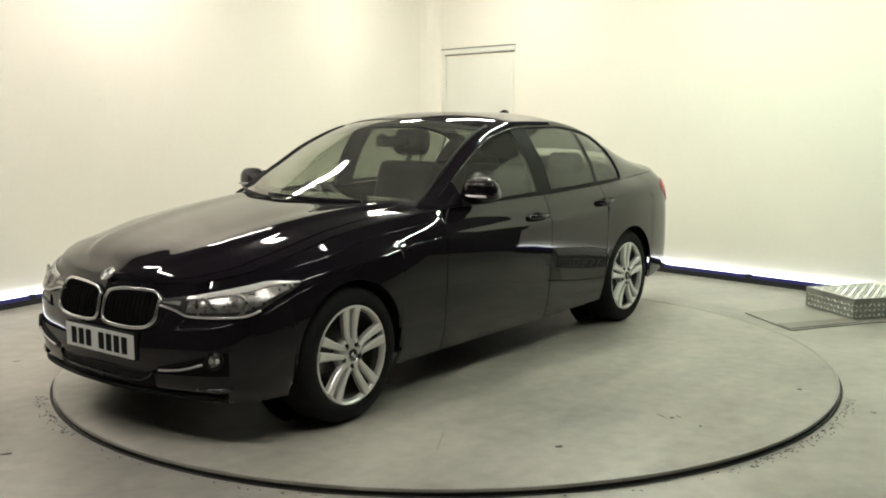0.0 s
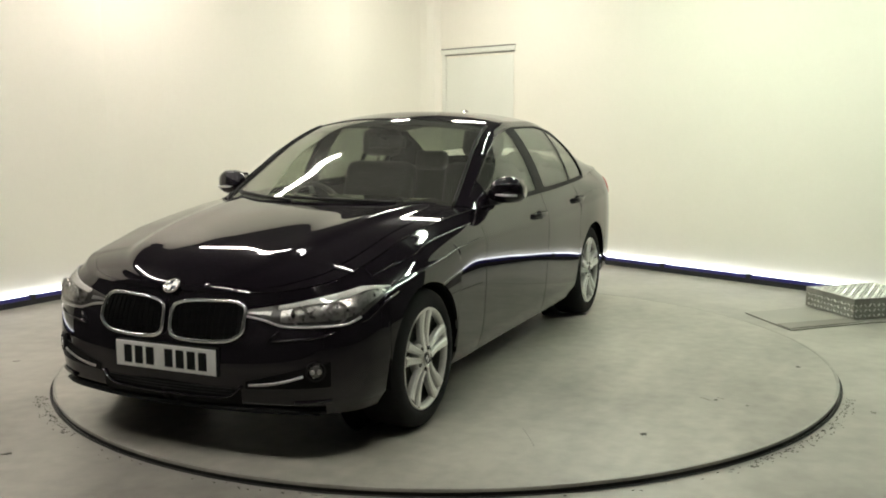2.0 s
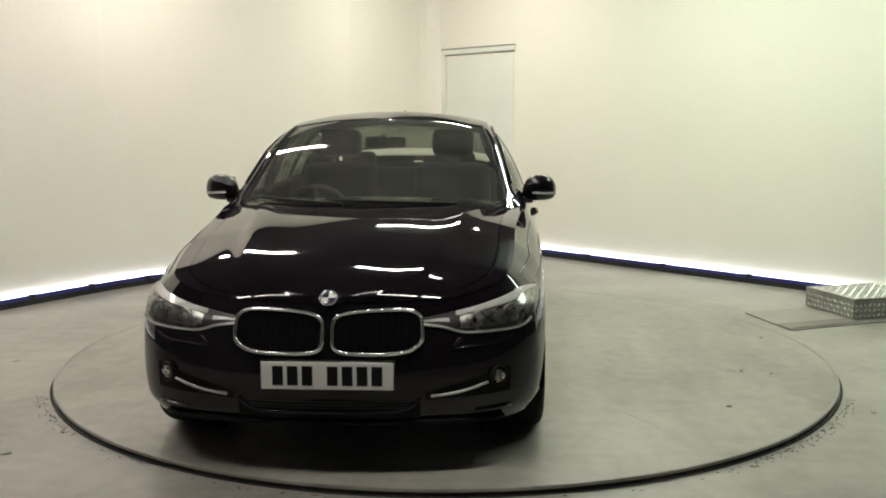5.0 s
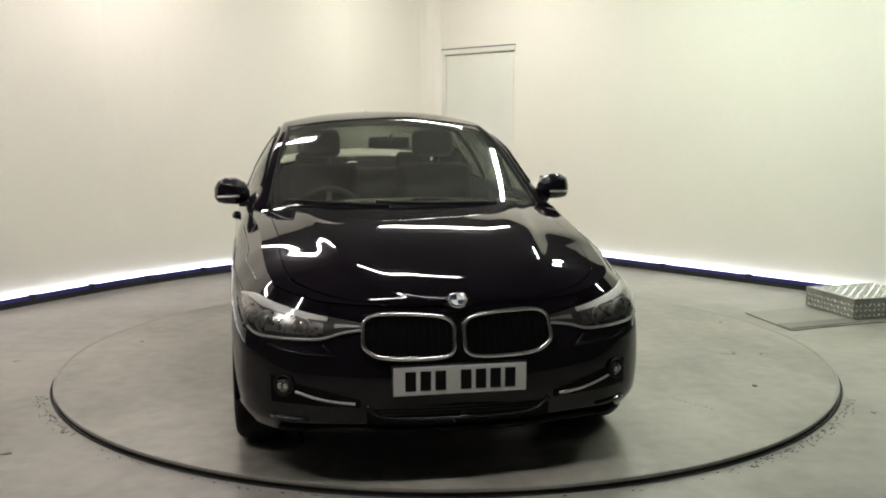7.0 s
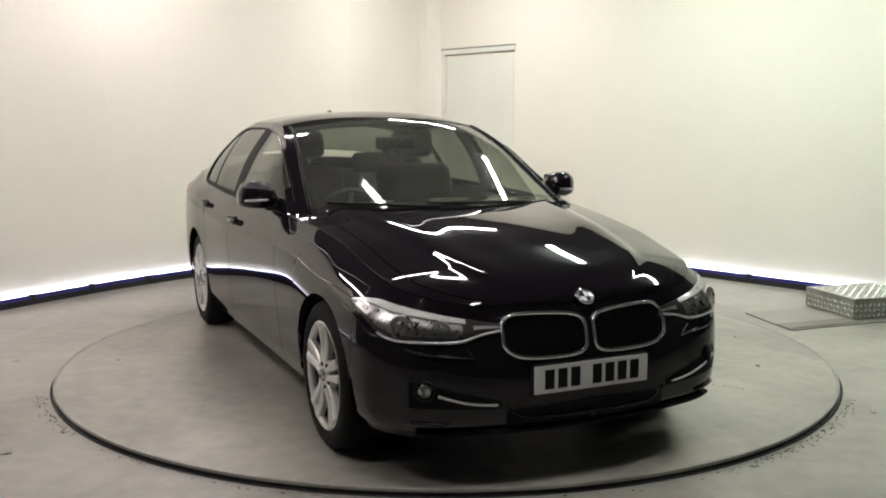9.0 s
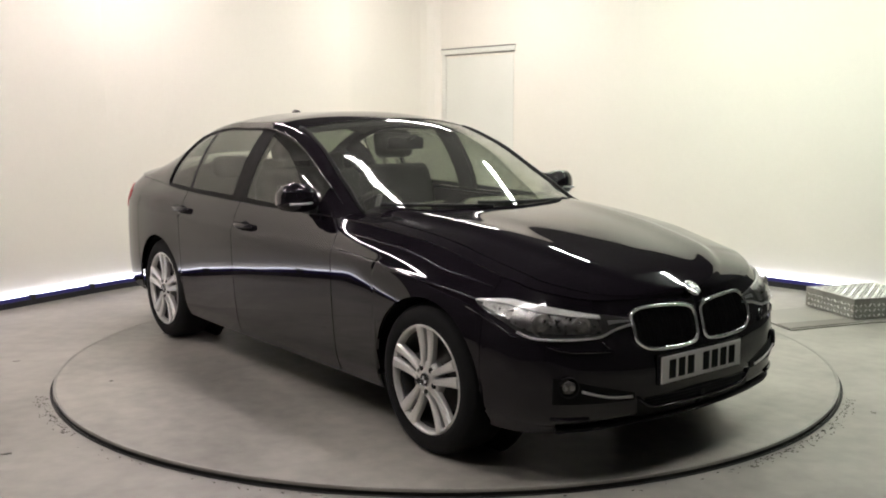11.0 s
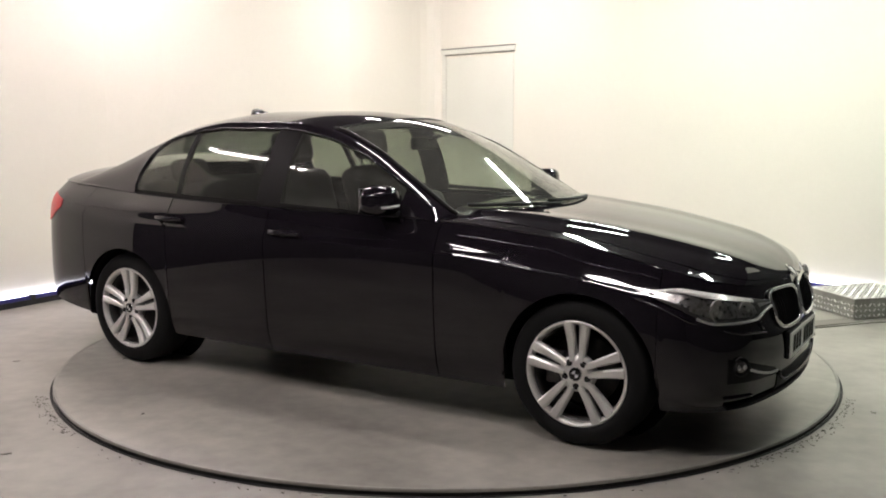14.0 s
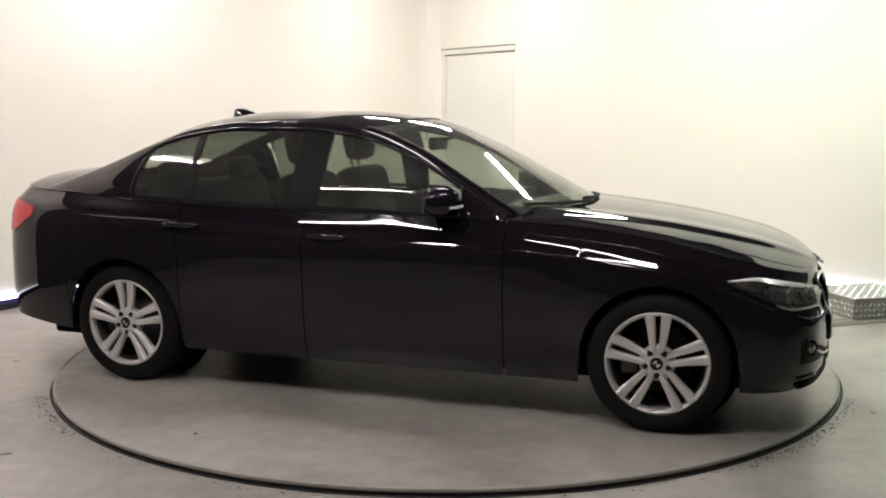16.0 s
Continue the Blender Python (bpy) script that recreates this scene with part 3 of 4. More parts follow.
def cabin_panel(g0, g1, b0, b1, ng, nb, off=0.0, slant0=0.0, slant1=0.0):
    return np.array([[cabin_side(g0 + slant0 * b + (g1 + slant1 * b - g0 - slant0 * b) * a, b0 + (b1 - b0) * b, off) for b in np.linspace(0, 1, nb)] for a in np.linspace(0, 1, ng)])


# hood and boot lid heights along the middle
hood_mid = spline([(2.11, 0.69), (2.07, 0.724), (1.97, 0.785), (1.75, 0.852), (1.45, 0.910), (1.1, 0.955), (0.8, 0.982), (0.5, 0.99)])
boot_mid = spline([(-1.6, 1.125), (-1.85, 1.130), (-2.1, 1.112), (-2.25, 1.094), (-2.36, 1.052)])


def shoulder_point(s):
    z = float(shoulder(s)[0])
    return np.array(side_point(s, z))


def top_deck(s_from, s_to, mid_fn, n, nw, power=2.2, w1=1.0):
    """Lid between the two shoulders, row by row along the way."""
    rows = []
    for s in np.linspace(s_from, s_to, n):
        e = shoulder_point(s)
        zc = max(float(mid_fn(e[0])), e[2])
        rows.append([(e[0], e[1] * w, e[2] + (zc - e[2]) * (1 - abs(w) ** power)) for w in np.linspace(-w1, w1, nw)])
    return np.array(rows)


# ---------------------------------------------------------------- wheels
def spoke(ang, half0, half1, r0, r1):
    """A twin spoke's one bar from hub to rim, in the wheel's plane."""
    b = bmesh.new()
    ca, sa = math.cos(ang), math.sin(ang)
    rows = []
    for k, r in enumerate(np.linspace(r0, r1, 6)):
        f = k / 5
        h = half0 + (half1 - half0) * f
        y = 0.004 - 0.022 * math.sin(math.pi * f * 0.5 + 0.0) * (1 - f) + 0.006 * f
        sec = [(-h, y - 0.03), (-h, y - 0.008), (-h * 0.6, y), (h * 0.6, y), (h, y - 0.008), (h, y - 0.03)]
        rows.append([b.verts.new((ca * r - sa * t, yy, sa * r + ca * t)) for t, yy in sec])
    for p, q in zip(rows, rows[1:]):
        for i in range(6):
            b.faces.new((p[i], p[(i + 1) % 6], q[(i + 1) % 6], q[i]))
    b.faces.new(rows[0])
    b.faces.new(rows[-1][::-1])
    return b


def build_wheel(car):
    """A wheel whose outer face looks along +y."""
    wheel = new("wheel")
    wheel.parent = car
    tyre = lathe([(0.232, -0.005), (0.240, 0.002), (0.262, 0.006), (0.288, 0.002), (0.308, -0.010), (0.318, -0.028), (0.322, -0.055), (0.3225, -0.11), (0.322, -0.17), (0.316, -0.20), (0.30, -0.215), (0.25, -0.22), (0.232, -0.20)], 72, close=True)
    part("tyre", tyre, M_RUBBER, wheel, "black rubber tyre", True)
    rim = lathe([(0.234, -0.016), (0.2345, -0.003), (0.230, 0.0005), (0.224, -0.001), (0.217, -0.010), (0.211, -0.028), (0.216, -0.030)], 72, close=True)
    part("rim", rim, M_ALLOY, wheel, "silver alloy rim ring", True)
    barrel = lathe([(0.2105, -0.029), (0.205, -0.08), (0.20, -0.19), (0.225, -0.20), (0.228, -0.10), (0.216, -0.031)], 48, close=True)
    part("barrel", barrel, M_BARREL, wheel, "dark inner wheel barrel", True)
    hub = lathe([(0, -0.005), (0.032, -0.005), (0.040, -0.008), (0.074, -0.010), (0.082, -0.022), (0.082, -0.05), (0, -0.05)], 40)
    part("hub", hub, M_ALLOY, wheel, "", True)
    for k in range(5):
        mid_a = math.pi / 2 + k * 2 * math.pi / 5
        for sgn in (-1, 1):
            b = spoke(0, 0.0128, 0.0235, 0.055, 0.222)
            # each bar leans away from its twin towards the rim
            m = Matrix.Rotation(-(mid_a), 4, "Y") @ Matrix.Translation((0, -0.004, sgn * 0.0125)) @ Matrix.Rotation(-sgn * radians(6.4), 4, "Y")
            b.transform(m)
            part("spoke", b, M_ALLOY, wheel)
        ba = mid_a + math.pi / 5
        bolt = lathe([(0, 0.0), (0.010, 0.0), (0.0145, -0.003), (0.0145, -0.02), (0, -0.02)], 14, m=Matrix.Translation((0.055 * math.cos(ba), -0.0045, 0.055 * math.sin(ba))))
        part("bolt", bolt, M_GLOSS, wheel, "dark recessed wheel bolt")
    cap = lathe([(0, 0.002), (0.020, 0.002), (0.028, 0.0), (0.031, -0.006), (0.031, -0.02), (0, -0.02)], 28)
    part("centre_cap", cap, M_GLOSS, wheel, "round dark centre cap", True)
    ring = lathe([(0.0265, 0.0005), (0.029, 0.003), (0.0315, 0.0), (0.0315, -0.006), (0.0265, -0.006)], 28, close=True)
    part("cap_ring", ring, M_CHROME, wheel, "", True)
    for k in range(2):
        b = bmesh.new()
        a0 = k * math.pi
        vs = [b.verts.new((0, 0.0028, 0))] + [b.verts.new((0.016 * math.cos(a0 + a), 0.0028, 0.016 * math.sin(a0 + a))) for a in np.linspace(0, math.pi / 2, 6)]
        b.faces.new(vs)
        part("cap_mark", b, M_BADGE_WHITE, wheel)
    disc = lathe([(0, -0.085), (0.075, -0.085), (0.078, -0.10), (0.155, -0.10), (0.155, -0.125), (0, -0.125)], 40)
    part("brake_disc", disc, M_DISC, wheel, "worn steel brake disc", True)
    cal = box(0.085, 0.175, -0.13, -0.07, -0.075, 0.075, 0.012)
    part("brake_caliper", cal, M_LAMPDARK, wheel)
    back = lathe([(0, -0.16), (0.20, -0.16), (0.20, -0.19), (0, -0.19)], 32)
    part("backing", back, M_LINER, wheel, "dark inner side")
    return wheel


def copy_part(ob, m, parent):
    q = copy_thing(ob, m)
    q.parent = parent
    return q


# ---------------------------------------------------------------- the car
def lo_foot(a, s):
    return foot(s)


def hi_shoulder(a, s):
    return float(shoulder(s)[0])


def const(z):
    return lambda a, s: z


def ramp(*keys):
    f = spline(list(keys))
    return lambda a, s: float(f(a))


def build_body(car):
    arch_f0, arch_f1, arch_r0, arch_r1 = AXLE_F + ARCH, AXLE_F - ARCH, AXLE_R + ARCH, AXLE_R - ARCH
    full("front_bumper", side_panel(0, SX(arch_f0), lo_foot, hi_shoulder, 64, 26), M_PAINT, car, "black bumper and nose panel", 0.006)
    pair("front_fender", side_panel(SX(arch_f0) + 0.003, SX(0.70), lo_foot, hi_shoulder, 80, 44), M_PAINT, car, thick=0.012)
    dl, dr = pair("front_door", side_panel(SX(0.70) + 0.005, SX(-0.325), lo_foot, hi_shoulder, 30, 44), M_PAINT, car, "gloss black front door", 0.02)
    rl, rr = pair("rear_door", side_panel(SX(-0.325) + 0.005, SX(-1.045), lo_foot, hi_shoulder, 24, 44), M_PAINT, car, "gloss black rear door", 0.02)
    pair("rear_quarter", side_panel(SX(-1.045) + 0.005, SX(arch_r1), lo_foot, hi_shoulder, 60, 44), M_PAINT, car, thick=0.012)
    full("rear_bumper", side_panel(SX(arch_r1) + 0.003, S_END, lo_foot, hi_shoulder, 56, 24)[::-1, ::-1], M_PAINT, car, "", 0.006)
    pair("inner_panel", side_panel(SX(0.95), SX(-1.0), const(0.24), lambda a, s: hi_shoulder(a, s) - 0.02, 24, 10, -0.03), M_LINER, car, "", 0.004)
    for d, s in ((dl, 1), (dr, -1)):
        handle(d, -0.19, 0.838, s)
    for d, s in ((rl, 1), (rr, -1)):
        handle(d, -1.02, 0.868, s)
    # bonnet with its two ridges, and the fender tops beside it
    def bonnet(w0, w1, nw, s0, s1, n):
        rows = []
        for s in np.linspace(s0, s1, n):
            e = shoulder_point(s)
            zc = max(float(hood_mid(e[0])), e[2])
            fade = min(1, max(0, (2.1 - e[0]) / 0.25))
            wc = 0.52 + 0.20 * min(1, max(0, (2.1 - e[0]) / 1.3))
            row = []
            for w in np.linspace(w0, w1, nw):
                d = abs(w) - wc
                ridge = 0.012 * math.exp(-(d / (0.15 if d < 0 else 0.055)) ** 2)
                row.append((e[0], e[1] * w, e[2] + (zc - e[2]) * (1 - abs(w) ** 2.4) + fade * ridge))
            rows.append(row)
        return np.array(rows)
    part("bonnet", sheet(bonnet(-0.90, 0.90, 91, 0.06, SX(0.66), 70), 0.008), M_PAINT, car, "gloss black bonnet", True)
    for a, b in ((0.906, 1.0), (-1.0, -0.906)):
        part("fender_top", sheet(bonnet(a, b, 7, 0.06, SX(0.66), 60), 0.006), M_PAINT, car, "", True)
    part("boot_lid", sheet(top_deck(SX(-1.62), S_END - 0.05, boot_mid, 40, 33, 3.0), 0.006), M_PAINT, car, "gloss black boot lid", True)
    # underside and wheel housings
    part("underbody", box(-2.1, 1.95, -0.62, 0.62, 0.17, 0.30, 0.02), M_LINER, car, "dark underside")
    for ax in (AXLE_F, AXLE_R):
        for s in (1, -1):
            liner = bmesh.new()
            prev = None
            for a in np.linspace(-0.15, math.pi + 0.15, 25):
                cur = [liner.verts.new((ax + 0.36 * math.cos(a), s * y, WHEEL_Z + 0.36 * math.sin(a))) for y in (0.60, 0.86)]
                if prev:
                    liner.faces.new((prev[0], prev[1], cur[1], cur[0]))
                prev = cur
            part("wheel_liner", liner, M_LINER, car)
            wallb = lathe([(0, 0.60), (0.37, 0.60), (0.37, 0.585), (0, 0.585)], 32, m=Matrix.Translation((ax, 0, WHEEL_Z)) @ Matrix.Diagonal((1, s, 1, 1)))
            part("wheel_housing", wallb, M_LINER, car)


def handle(door, x, z, s):
    """A pull handle over a scooped recess."""
    pts = [np.array(side_point(SX(x + k), z + 0.002 * c, o)) * np.array([1, s, 1]) for k, c, o in ((0.10, 0, 0.004), (0.085, 0, 0.022), (0.04, 0, 0.031), (-0.03, 0, 0.031), (-0.085, 0, 0.026), (-0.11, 0, 0.004))]
    part("handle", tube(pts, 0.014, 8, flat=0.6), M_PAINT, door, "gloss black pull handle", True)
    P = side_panel(SX(x + 0.07), SX(x - 0.07), ramp((0, z - 0.002), (0.5, z - 0.028), (1, z - 0.002)), ramp((0, z + 0.002), (0.5, z + 0.022), (1, z + 0.002)), 12, 5, 0.0015)
    P = mirrored(P) if s < 0 else P
    part("recess", sheet(P, 0.001), M_LINER, door, "", True)


def build_cabin(car):
    g_front, g_rear = 0.335, 0.69
    part("windscreen", sheet(top_sheet(0.0, g_front, 0.935, 20, 37), 0.004), M_GLASS, car, "clear windscreen", True)
    part("roof", sheet(top_sheet(g_front + 0.004, g_rear, 0.94, 30, 37), 0.012), M_PAINT, car, "gloss black roof panel", True)
    part("rear_window", sheet(top_sheet(g_rear + 0.004, 0.905, 0.90, 16, 37), 0.004), M_GLASS_DARK, car, "tinted rear window", True)
    part("screen_header", sheet(top_sheet(g_front - 0.03, g_front + 0.0, 0.93, 4, 37, -0.008), 0.003), M_PLASTIC, car, "dark band along the top of the windscreen", True)
    part("roof_lining", sheet(top_sheet(g_front, g_rear, 0.95, 16, 25, -0.035), 0.004), M_HEADLINE, car, "pale cloth roof lining", True)
    for y0, y1, g0, g1 in ((0.45, -0.18, 0.004, 0.016), (-0.12, -0.62, 0.004, 0.020)):
        line = []
        for k in np.linspace(0, 1, 9):
            y, g = y0 + (y1 - y0) * k, g0 + (g1 - g0) * k
            q = cabin_top(g, min(0.95, abs(y) / 0.75), 0.012)
            line.append((q[0], y, q[2]))
        part("wiper", tube(line, 0.009, 6), M_PLASTIC, car, "black wiper", True)
    for s in (1, -1):
        edge = [tuple(cabin_top(g, 0.937, 0.003) * np.array([1, s, 1])) for g in np.linspace(0.0, g_front, 24)]
        part("screen_seal", tube(edge, 0.010, 6), M_PILLAR, car, "black rubber screen seal", True)
    top_edge = [tuple(cabin_top(g_front + 0.002, abs(w), 0.0) * np.array([1, 1 if w >= 0 else -1, 1])) for w in np.linspace(-0.93, 0.93, 25)]
    part("screen_seal", tube(top_edge, 0.005, 6), M_PILLAR, car, "black rubber screen seal", True)
    # rails: screen pillar, roof edge and rear pillar in one pressed strip
    def strip(w0, b0, n=70, g0=0.0, g1=1.0):
        P = []
        for g in np.linspace(g0, g1, n):
            P.append([cabin_top(g, w) for w in np.linspace(w0, 1, 4)] + [cabin_side(g, b) for b in np.linspace(1, b0, 4)[1:]])
        return np.array(P)
    pair("roof_rail", strip(0.94, 0.915)[:, ::-1], M_PAINT, car, "gloss black pillar and roof rail", 0.02)
    # rear pillars beside the rear window
    P = np.array([[cabin_top(g, w) for w in np.linspace(0.90, 0.94, 3)] for g in np.linspace(g_rear, 1, 24)])
    pair("rear_pillar_edge", P[:, ::-1], M_PAINT, car, "", 0.01)
    G = g_of_x
    # side glass
    pair("front_window", cabin_panel(G(0.46), G(-0.265), 0.05, 0.885, 18, 8), M_GLASS, car, "tinted front side window", 0.004)
    pair("rear_side_window", cabin_panel(G(-0.425), G(-0.99), 0.05, 0.885, 16, 8, 0, 0.0, 0.012), M_GLASS_DARK, car, "tinted rear side window", 0.004)
    pair("quarter_window", cabin_panel(G(-1.02), G(-1.36), 0.05, 0.87, 10, 8, 0, 0.012, -0.008), M_GLASS_DARK, car, "small tinted quarter window", 0.004)
    # frames
    pair("window_sill_trim", cabin_panel(G(0.60), G(-1.38), 0.0, 0.05, 60, 3, 0.003), M_PILLAR, car, "black waist trim", 0.01)
    pair("window_top_trim", cabin_panel(G(0.60), G(-1.37), 0.885, 0.915, 60, 3, 0.002), M_PILLAR, car, "black window trim", 0.008)
    pair("mirror_sail", cabin_panel(0.0, G(0.46), 0.0, 0.95, 14, 5, 0.001), M_PAINT, car, "", 0.02)
    pair("door_pillar", cabin_panel(G(-0.265), G(-0.425), 0.0, 0.92, 6, 8, 0.002), M_PILLAR, car, "matt black door pillar", 0.03)
    pair("window_divider", cabin_panel(G(-0.99), G(-1.02), 0.0, 0.92, 4, 8, 0.002, 0.0125, 0.0125), M_PILLAR, car, "", 0.02)
    pair("rear_pillar", cabin_panel(G(-1.36), 1.0, 0.0, 0.93, 26, 8, 0.0, 0.0, 0.0), M_PAINT, car, "gloss black rear pillar", 0.02)
    for s in (1, -1):
        line = [cabin_side(g, 0.905, 0.006) for g in np.linspace(G(0.50), G(-1.28), 40)] + [cabin_side(G(x), b, 0.006) for x, b in ((-1.33, 0.82), (-1.365, 0.62), (-1.38, 0.35), (-1.385, 0.10), (-1.37, 0.03))]
        part("window_surround", tube([tuple(p * np.array([1, s, 1])) for p in line], 0.006, 8), M_GLOSS, car, "thin gloss black window surround", True)
    # roof aerial fin
    b = bmesh.new()
    rows = []
    for k, (x, hw, h) in enumerate(((-1.03, 0.006, 0.004), (-1.09, 0.021, 0.034), (-1.14, 0.026, 0.058), (-1.19, 0.026, 0.070), (-1.215, 0.024, 0.068), (-1.228, 0.024, 0.0))):
        z = 1.408 + (x + 1.15) * 0.14
        rows.append([b.verts.new(p) for p in ((x, -hw, z - 0.012), (x, -hw * 0.5, z + h * 0.7), (x, 0, z + h), (x, hw * 0.5, z + h * 0.7), (x, hw, z - 0.012))])
    for p, q in zip(rows, rows[1:]):
        for i in range(4):
            b.faces.new((p[i], p[i + 1], q[i + 1], q[i]))
    b.faces.new(rows[0]), b.faces.new(rows[-1])
    part("aerial_fin", b, M_PAINT, car, "black shark-fin roof aerial", True)


def build_mirrors(car):
    for s in (1, -1):
        mir = new("door_mirror")
        mir.parent = car
        b = bmesh.new()
        rows = []
        # shell sections going outwards along y
        for y, x0, x1, z0, z1 in ((0.80, 0.40, 0.47, 0.985, 1.025), (0.825, 0.355, 0.49, 0.965, 1.075), (0.87, 0.34, 0.50, 0.955, 1.098), (0.925, 0.34, 0.49, 0.957, 1.100), (0.965, 0.345, 0.465, 0.965, 1.080), (0.985, 0.355, 0.425, 0.985, 1.045)):
            xc, zc, hx, hz = (x0 + x1) / 2, (z0 + z1) / 2, (x1 - x0) / 2, (z1 - z0) / 2
            rows.append([b.verts.new((xc + hx * (math.copysign(abs(math.cos(a)) ** 0.7, math.cos(a))), s * y, zc + hz * math.copysign(abs(math.sin(a)) ** 0.7, math.sin(a)))) for a in np.linspace(0, 2 * math.pi, 21)[:-1]])
        for p, q in zip(rows, rows[1:]):
            for i in range(20):
                b.faces.new((p[i], p[(i + 1) % 20], q[(i + 1) % 20], q[i]))
        b.faces.new(rows[0]), b.faces.new(rows[-1])
        part("shell", b, M_PAINT, mir, "gloss black mirror shell", True)
        part("stalk", box(0.37, 0.47, 0.76, 0.86, 0.945, 0.975, 0.01, m=Matrix.Diagonal((1, s, 1, 1))), M_PLASTIC, mir)
        part("indicator", tube([(0.482, s * 0.84, 1.005), (0.502, s * 0.88, 1.003), (0.497, s * 0.925, 1.001), (0.470, s * 0.967, 1.0)], 0.006), M_SATIN, mir, "thin silver repeater lamp", True)
        part("mirror_glass", box(0.332, 0.338, 0.84, 0.955, 0.972, 1.082, 0.001, m=Matrix.Diagonal((1, s, 1, 1))), M_CHROME, mir, "mirror glass")


def ring_on_nose(y0, y1, zlo, zhi, off, n=40, corner=0.3):
    """A rounded loop on the nose between two half-widths and heights (functions of a)."""
    pts = []
    for k in range(n):
        a = 2 * math.pi * k / n
        u = 0.5 + 0.5 * math.copysign(abs(math.cos(a)) ** corner, math.cos(a))
        v = 0.5 + 0.5 * math.copysign(abs(math.sin(a)) ** corner, math.sin(a))
        y = y0 + (y1 - y0) * u
        z = zlo(u) + (zhi(u) - zlo(u)) * v
        pts.append(side_point(s_of_y(y), z, off))
    return pts


def nose_patch(y0, y1, zlo, zhi, nu, nv, off):
    """Grid over the nose between half-widths y0..y1 and heights zlo(a)..zhi(a)."""
    return np.array([[side_point(s_of_y(y0 + (y1 - y0) * a), zlo(a) + (zhi(a) - zlo(a)) * b, off) for b in np.linspace(0, 1, nv)] for a in np.linspace(0, 1, nu)])


def flip(pts):
    return [(p[0], -p[1], p[2]) for p in pts]


def build_front(car):
    lo, hi = spline([(0, 0.502), (0.5, 0.500), (0.8, 0.508), (1, 0.530)]), spline([(0, 0.652), (0.5, 0.664), (0.85, 0.666), (1, 0.660)])
    for s in (1, -1):
        gr = new("kidney_grille")
        gr.parent = car
        P = nose_patch(0.026, 0.365, lambda a: float(lo(a)) + 0.008, lambda a: float(hi(a)) - 0.008, 22, 8, 0.0025)
        part("grille_recess", sheet(P if s > 0 else mirrored(P), 0.002), M_LINER, gr, "black recess")
        loop = ring_on_nose(0.020, 0.372, lambda u: float(lo(u)), lambda u: float(hi(u)), 0.010, 150, 0.40)
        part("surround", tube(loop if s > 0 else flip(loop), 0.0085, 8, True, flat=1.0, up=(1, 0, 0)), M_CHROME, gr, "chrome grille surround", True)
        for k in range(11):
            y = 0.052 + 0.0285 * k
            a = (y - 0.02) / 0.352
            za, zb = float(lo(a)) + 0.012, float(hi(a)) - 0.012
            line = [side_point(s_of_y(y), z, 0.007) for z in np.linspace(za, zb, 5)]
            part("slat", tube(line if s > 0 else flip(line), 0.0042, 6, up=(1, 0, 0)), M_LINER, gr)
        # lamp cluster
        lamp = new("headlight")
        lamp.parent = car
        llo = spline([(0, 0.612), (0.12, 0.600), (0.25, 0.578), (0.58, 0.583), (0.8, 0.638), (1, 0.694)])
        lhi = spline([(0, 0.630), (0.12, 0.645), (0.3, 0.668), (0.6, 0.702), (0.8, 0.718), (1, 0.706)])
        sa, sb = s_of_y(0.365), SX(1.70)
        def on(a, b, off):
            return side_point(sa + (sb - sa) * a, float(llo(a)) + (float(lhi(a)) - float(llo(a))) * b, off)
        def patch(a0, a1, b0, b1, nu, nv, off):
            P = np.array([[on(a0 + (a1 - a0) * i / (nu - 1), b0 + (b1 - b0) * j / (nv - 1), off) for j in range(nv)] for i in range(nu)])
            return P if s > 0 else mirrored(P)
        part("lamp_bowl", sheet(patch(0.0, 1.0, 0, 1, 26, 8, 0.002), 0.001), M_LAMPDARK, lamp, "dark lamp bowl", True)
        slope = np.array([[on(0.20 + 0.80 * i / 23, 0.80 + 0.19 * j / 3, 0.0105 - 0.003 * j) for j in range(4)] for i in range(24)])
        part("brow", sheet(slope if s > 0 else mirrored(slope), 0.003), M_BROW, lamp, "pale light guide along the upper edge", True)
        for a, r in ((0.34, 0.040), (0.56, 0.046)):
            c = Vector(on(a, 0.42, 0.006))
            if s < 0:
                c.y = -c.y
            aim = Vector((0.9, 0.45 * s, 0.15)).to_track_quat("Y", "Z").to_matrix().to_4x4()
            part("projector", lathe([(0, 0.004), (r * 0.5, 0.003), (r * 0.62, -0.004), (r * 0.8, -0.002), (r, 0.004), (r, -0.006), (0, -0.006)], 24, m=Matrix.Translation(c) @ aim), M_REFLECT, lamp, "round chrome lamp reflector", True)
        part("inner_bar", sheet(patch(0.02, 0.16, 0.42, 0.68, 6, 3, 0.0055), 0.003), M_SATIN, lamp, "grey bar running in to the grille", True)
        part("chrome_band", sheet(patch(0.22, 0.74, 0.16, 0.74, 18, 5, 0.0040), 0.002), M_REFLECT, lamp, "chrome band between the lamps", True)
        # Bright silver patch stands in for the wall's reflection in the lens.
        part("side_sheen", sheet(patch(0.74, 0.95, 0.25, 0.72, 8, 4, 0.005), 0.002), M_REFLECT, lamp, "silver lamp side, bright for the wall's sheen in the lens", True)
        part("lens", sheet(patch(0.0, 1.0, 0, 1, 26, 8, 0.012), 0.001), M_LENS, lamp, "clear lamp lens", True)
        part("under_line", tube([tuple(np.array(on(a, -0.02, 0.006)) * np.array([1, s, 1])) for a in np.linspace(0.0, 0.70, 20)], 0.0058, 8), M_SATIN, lamp, "grey lower edge", True)
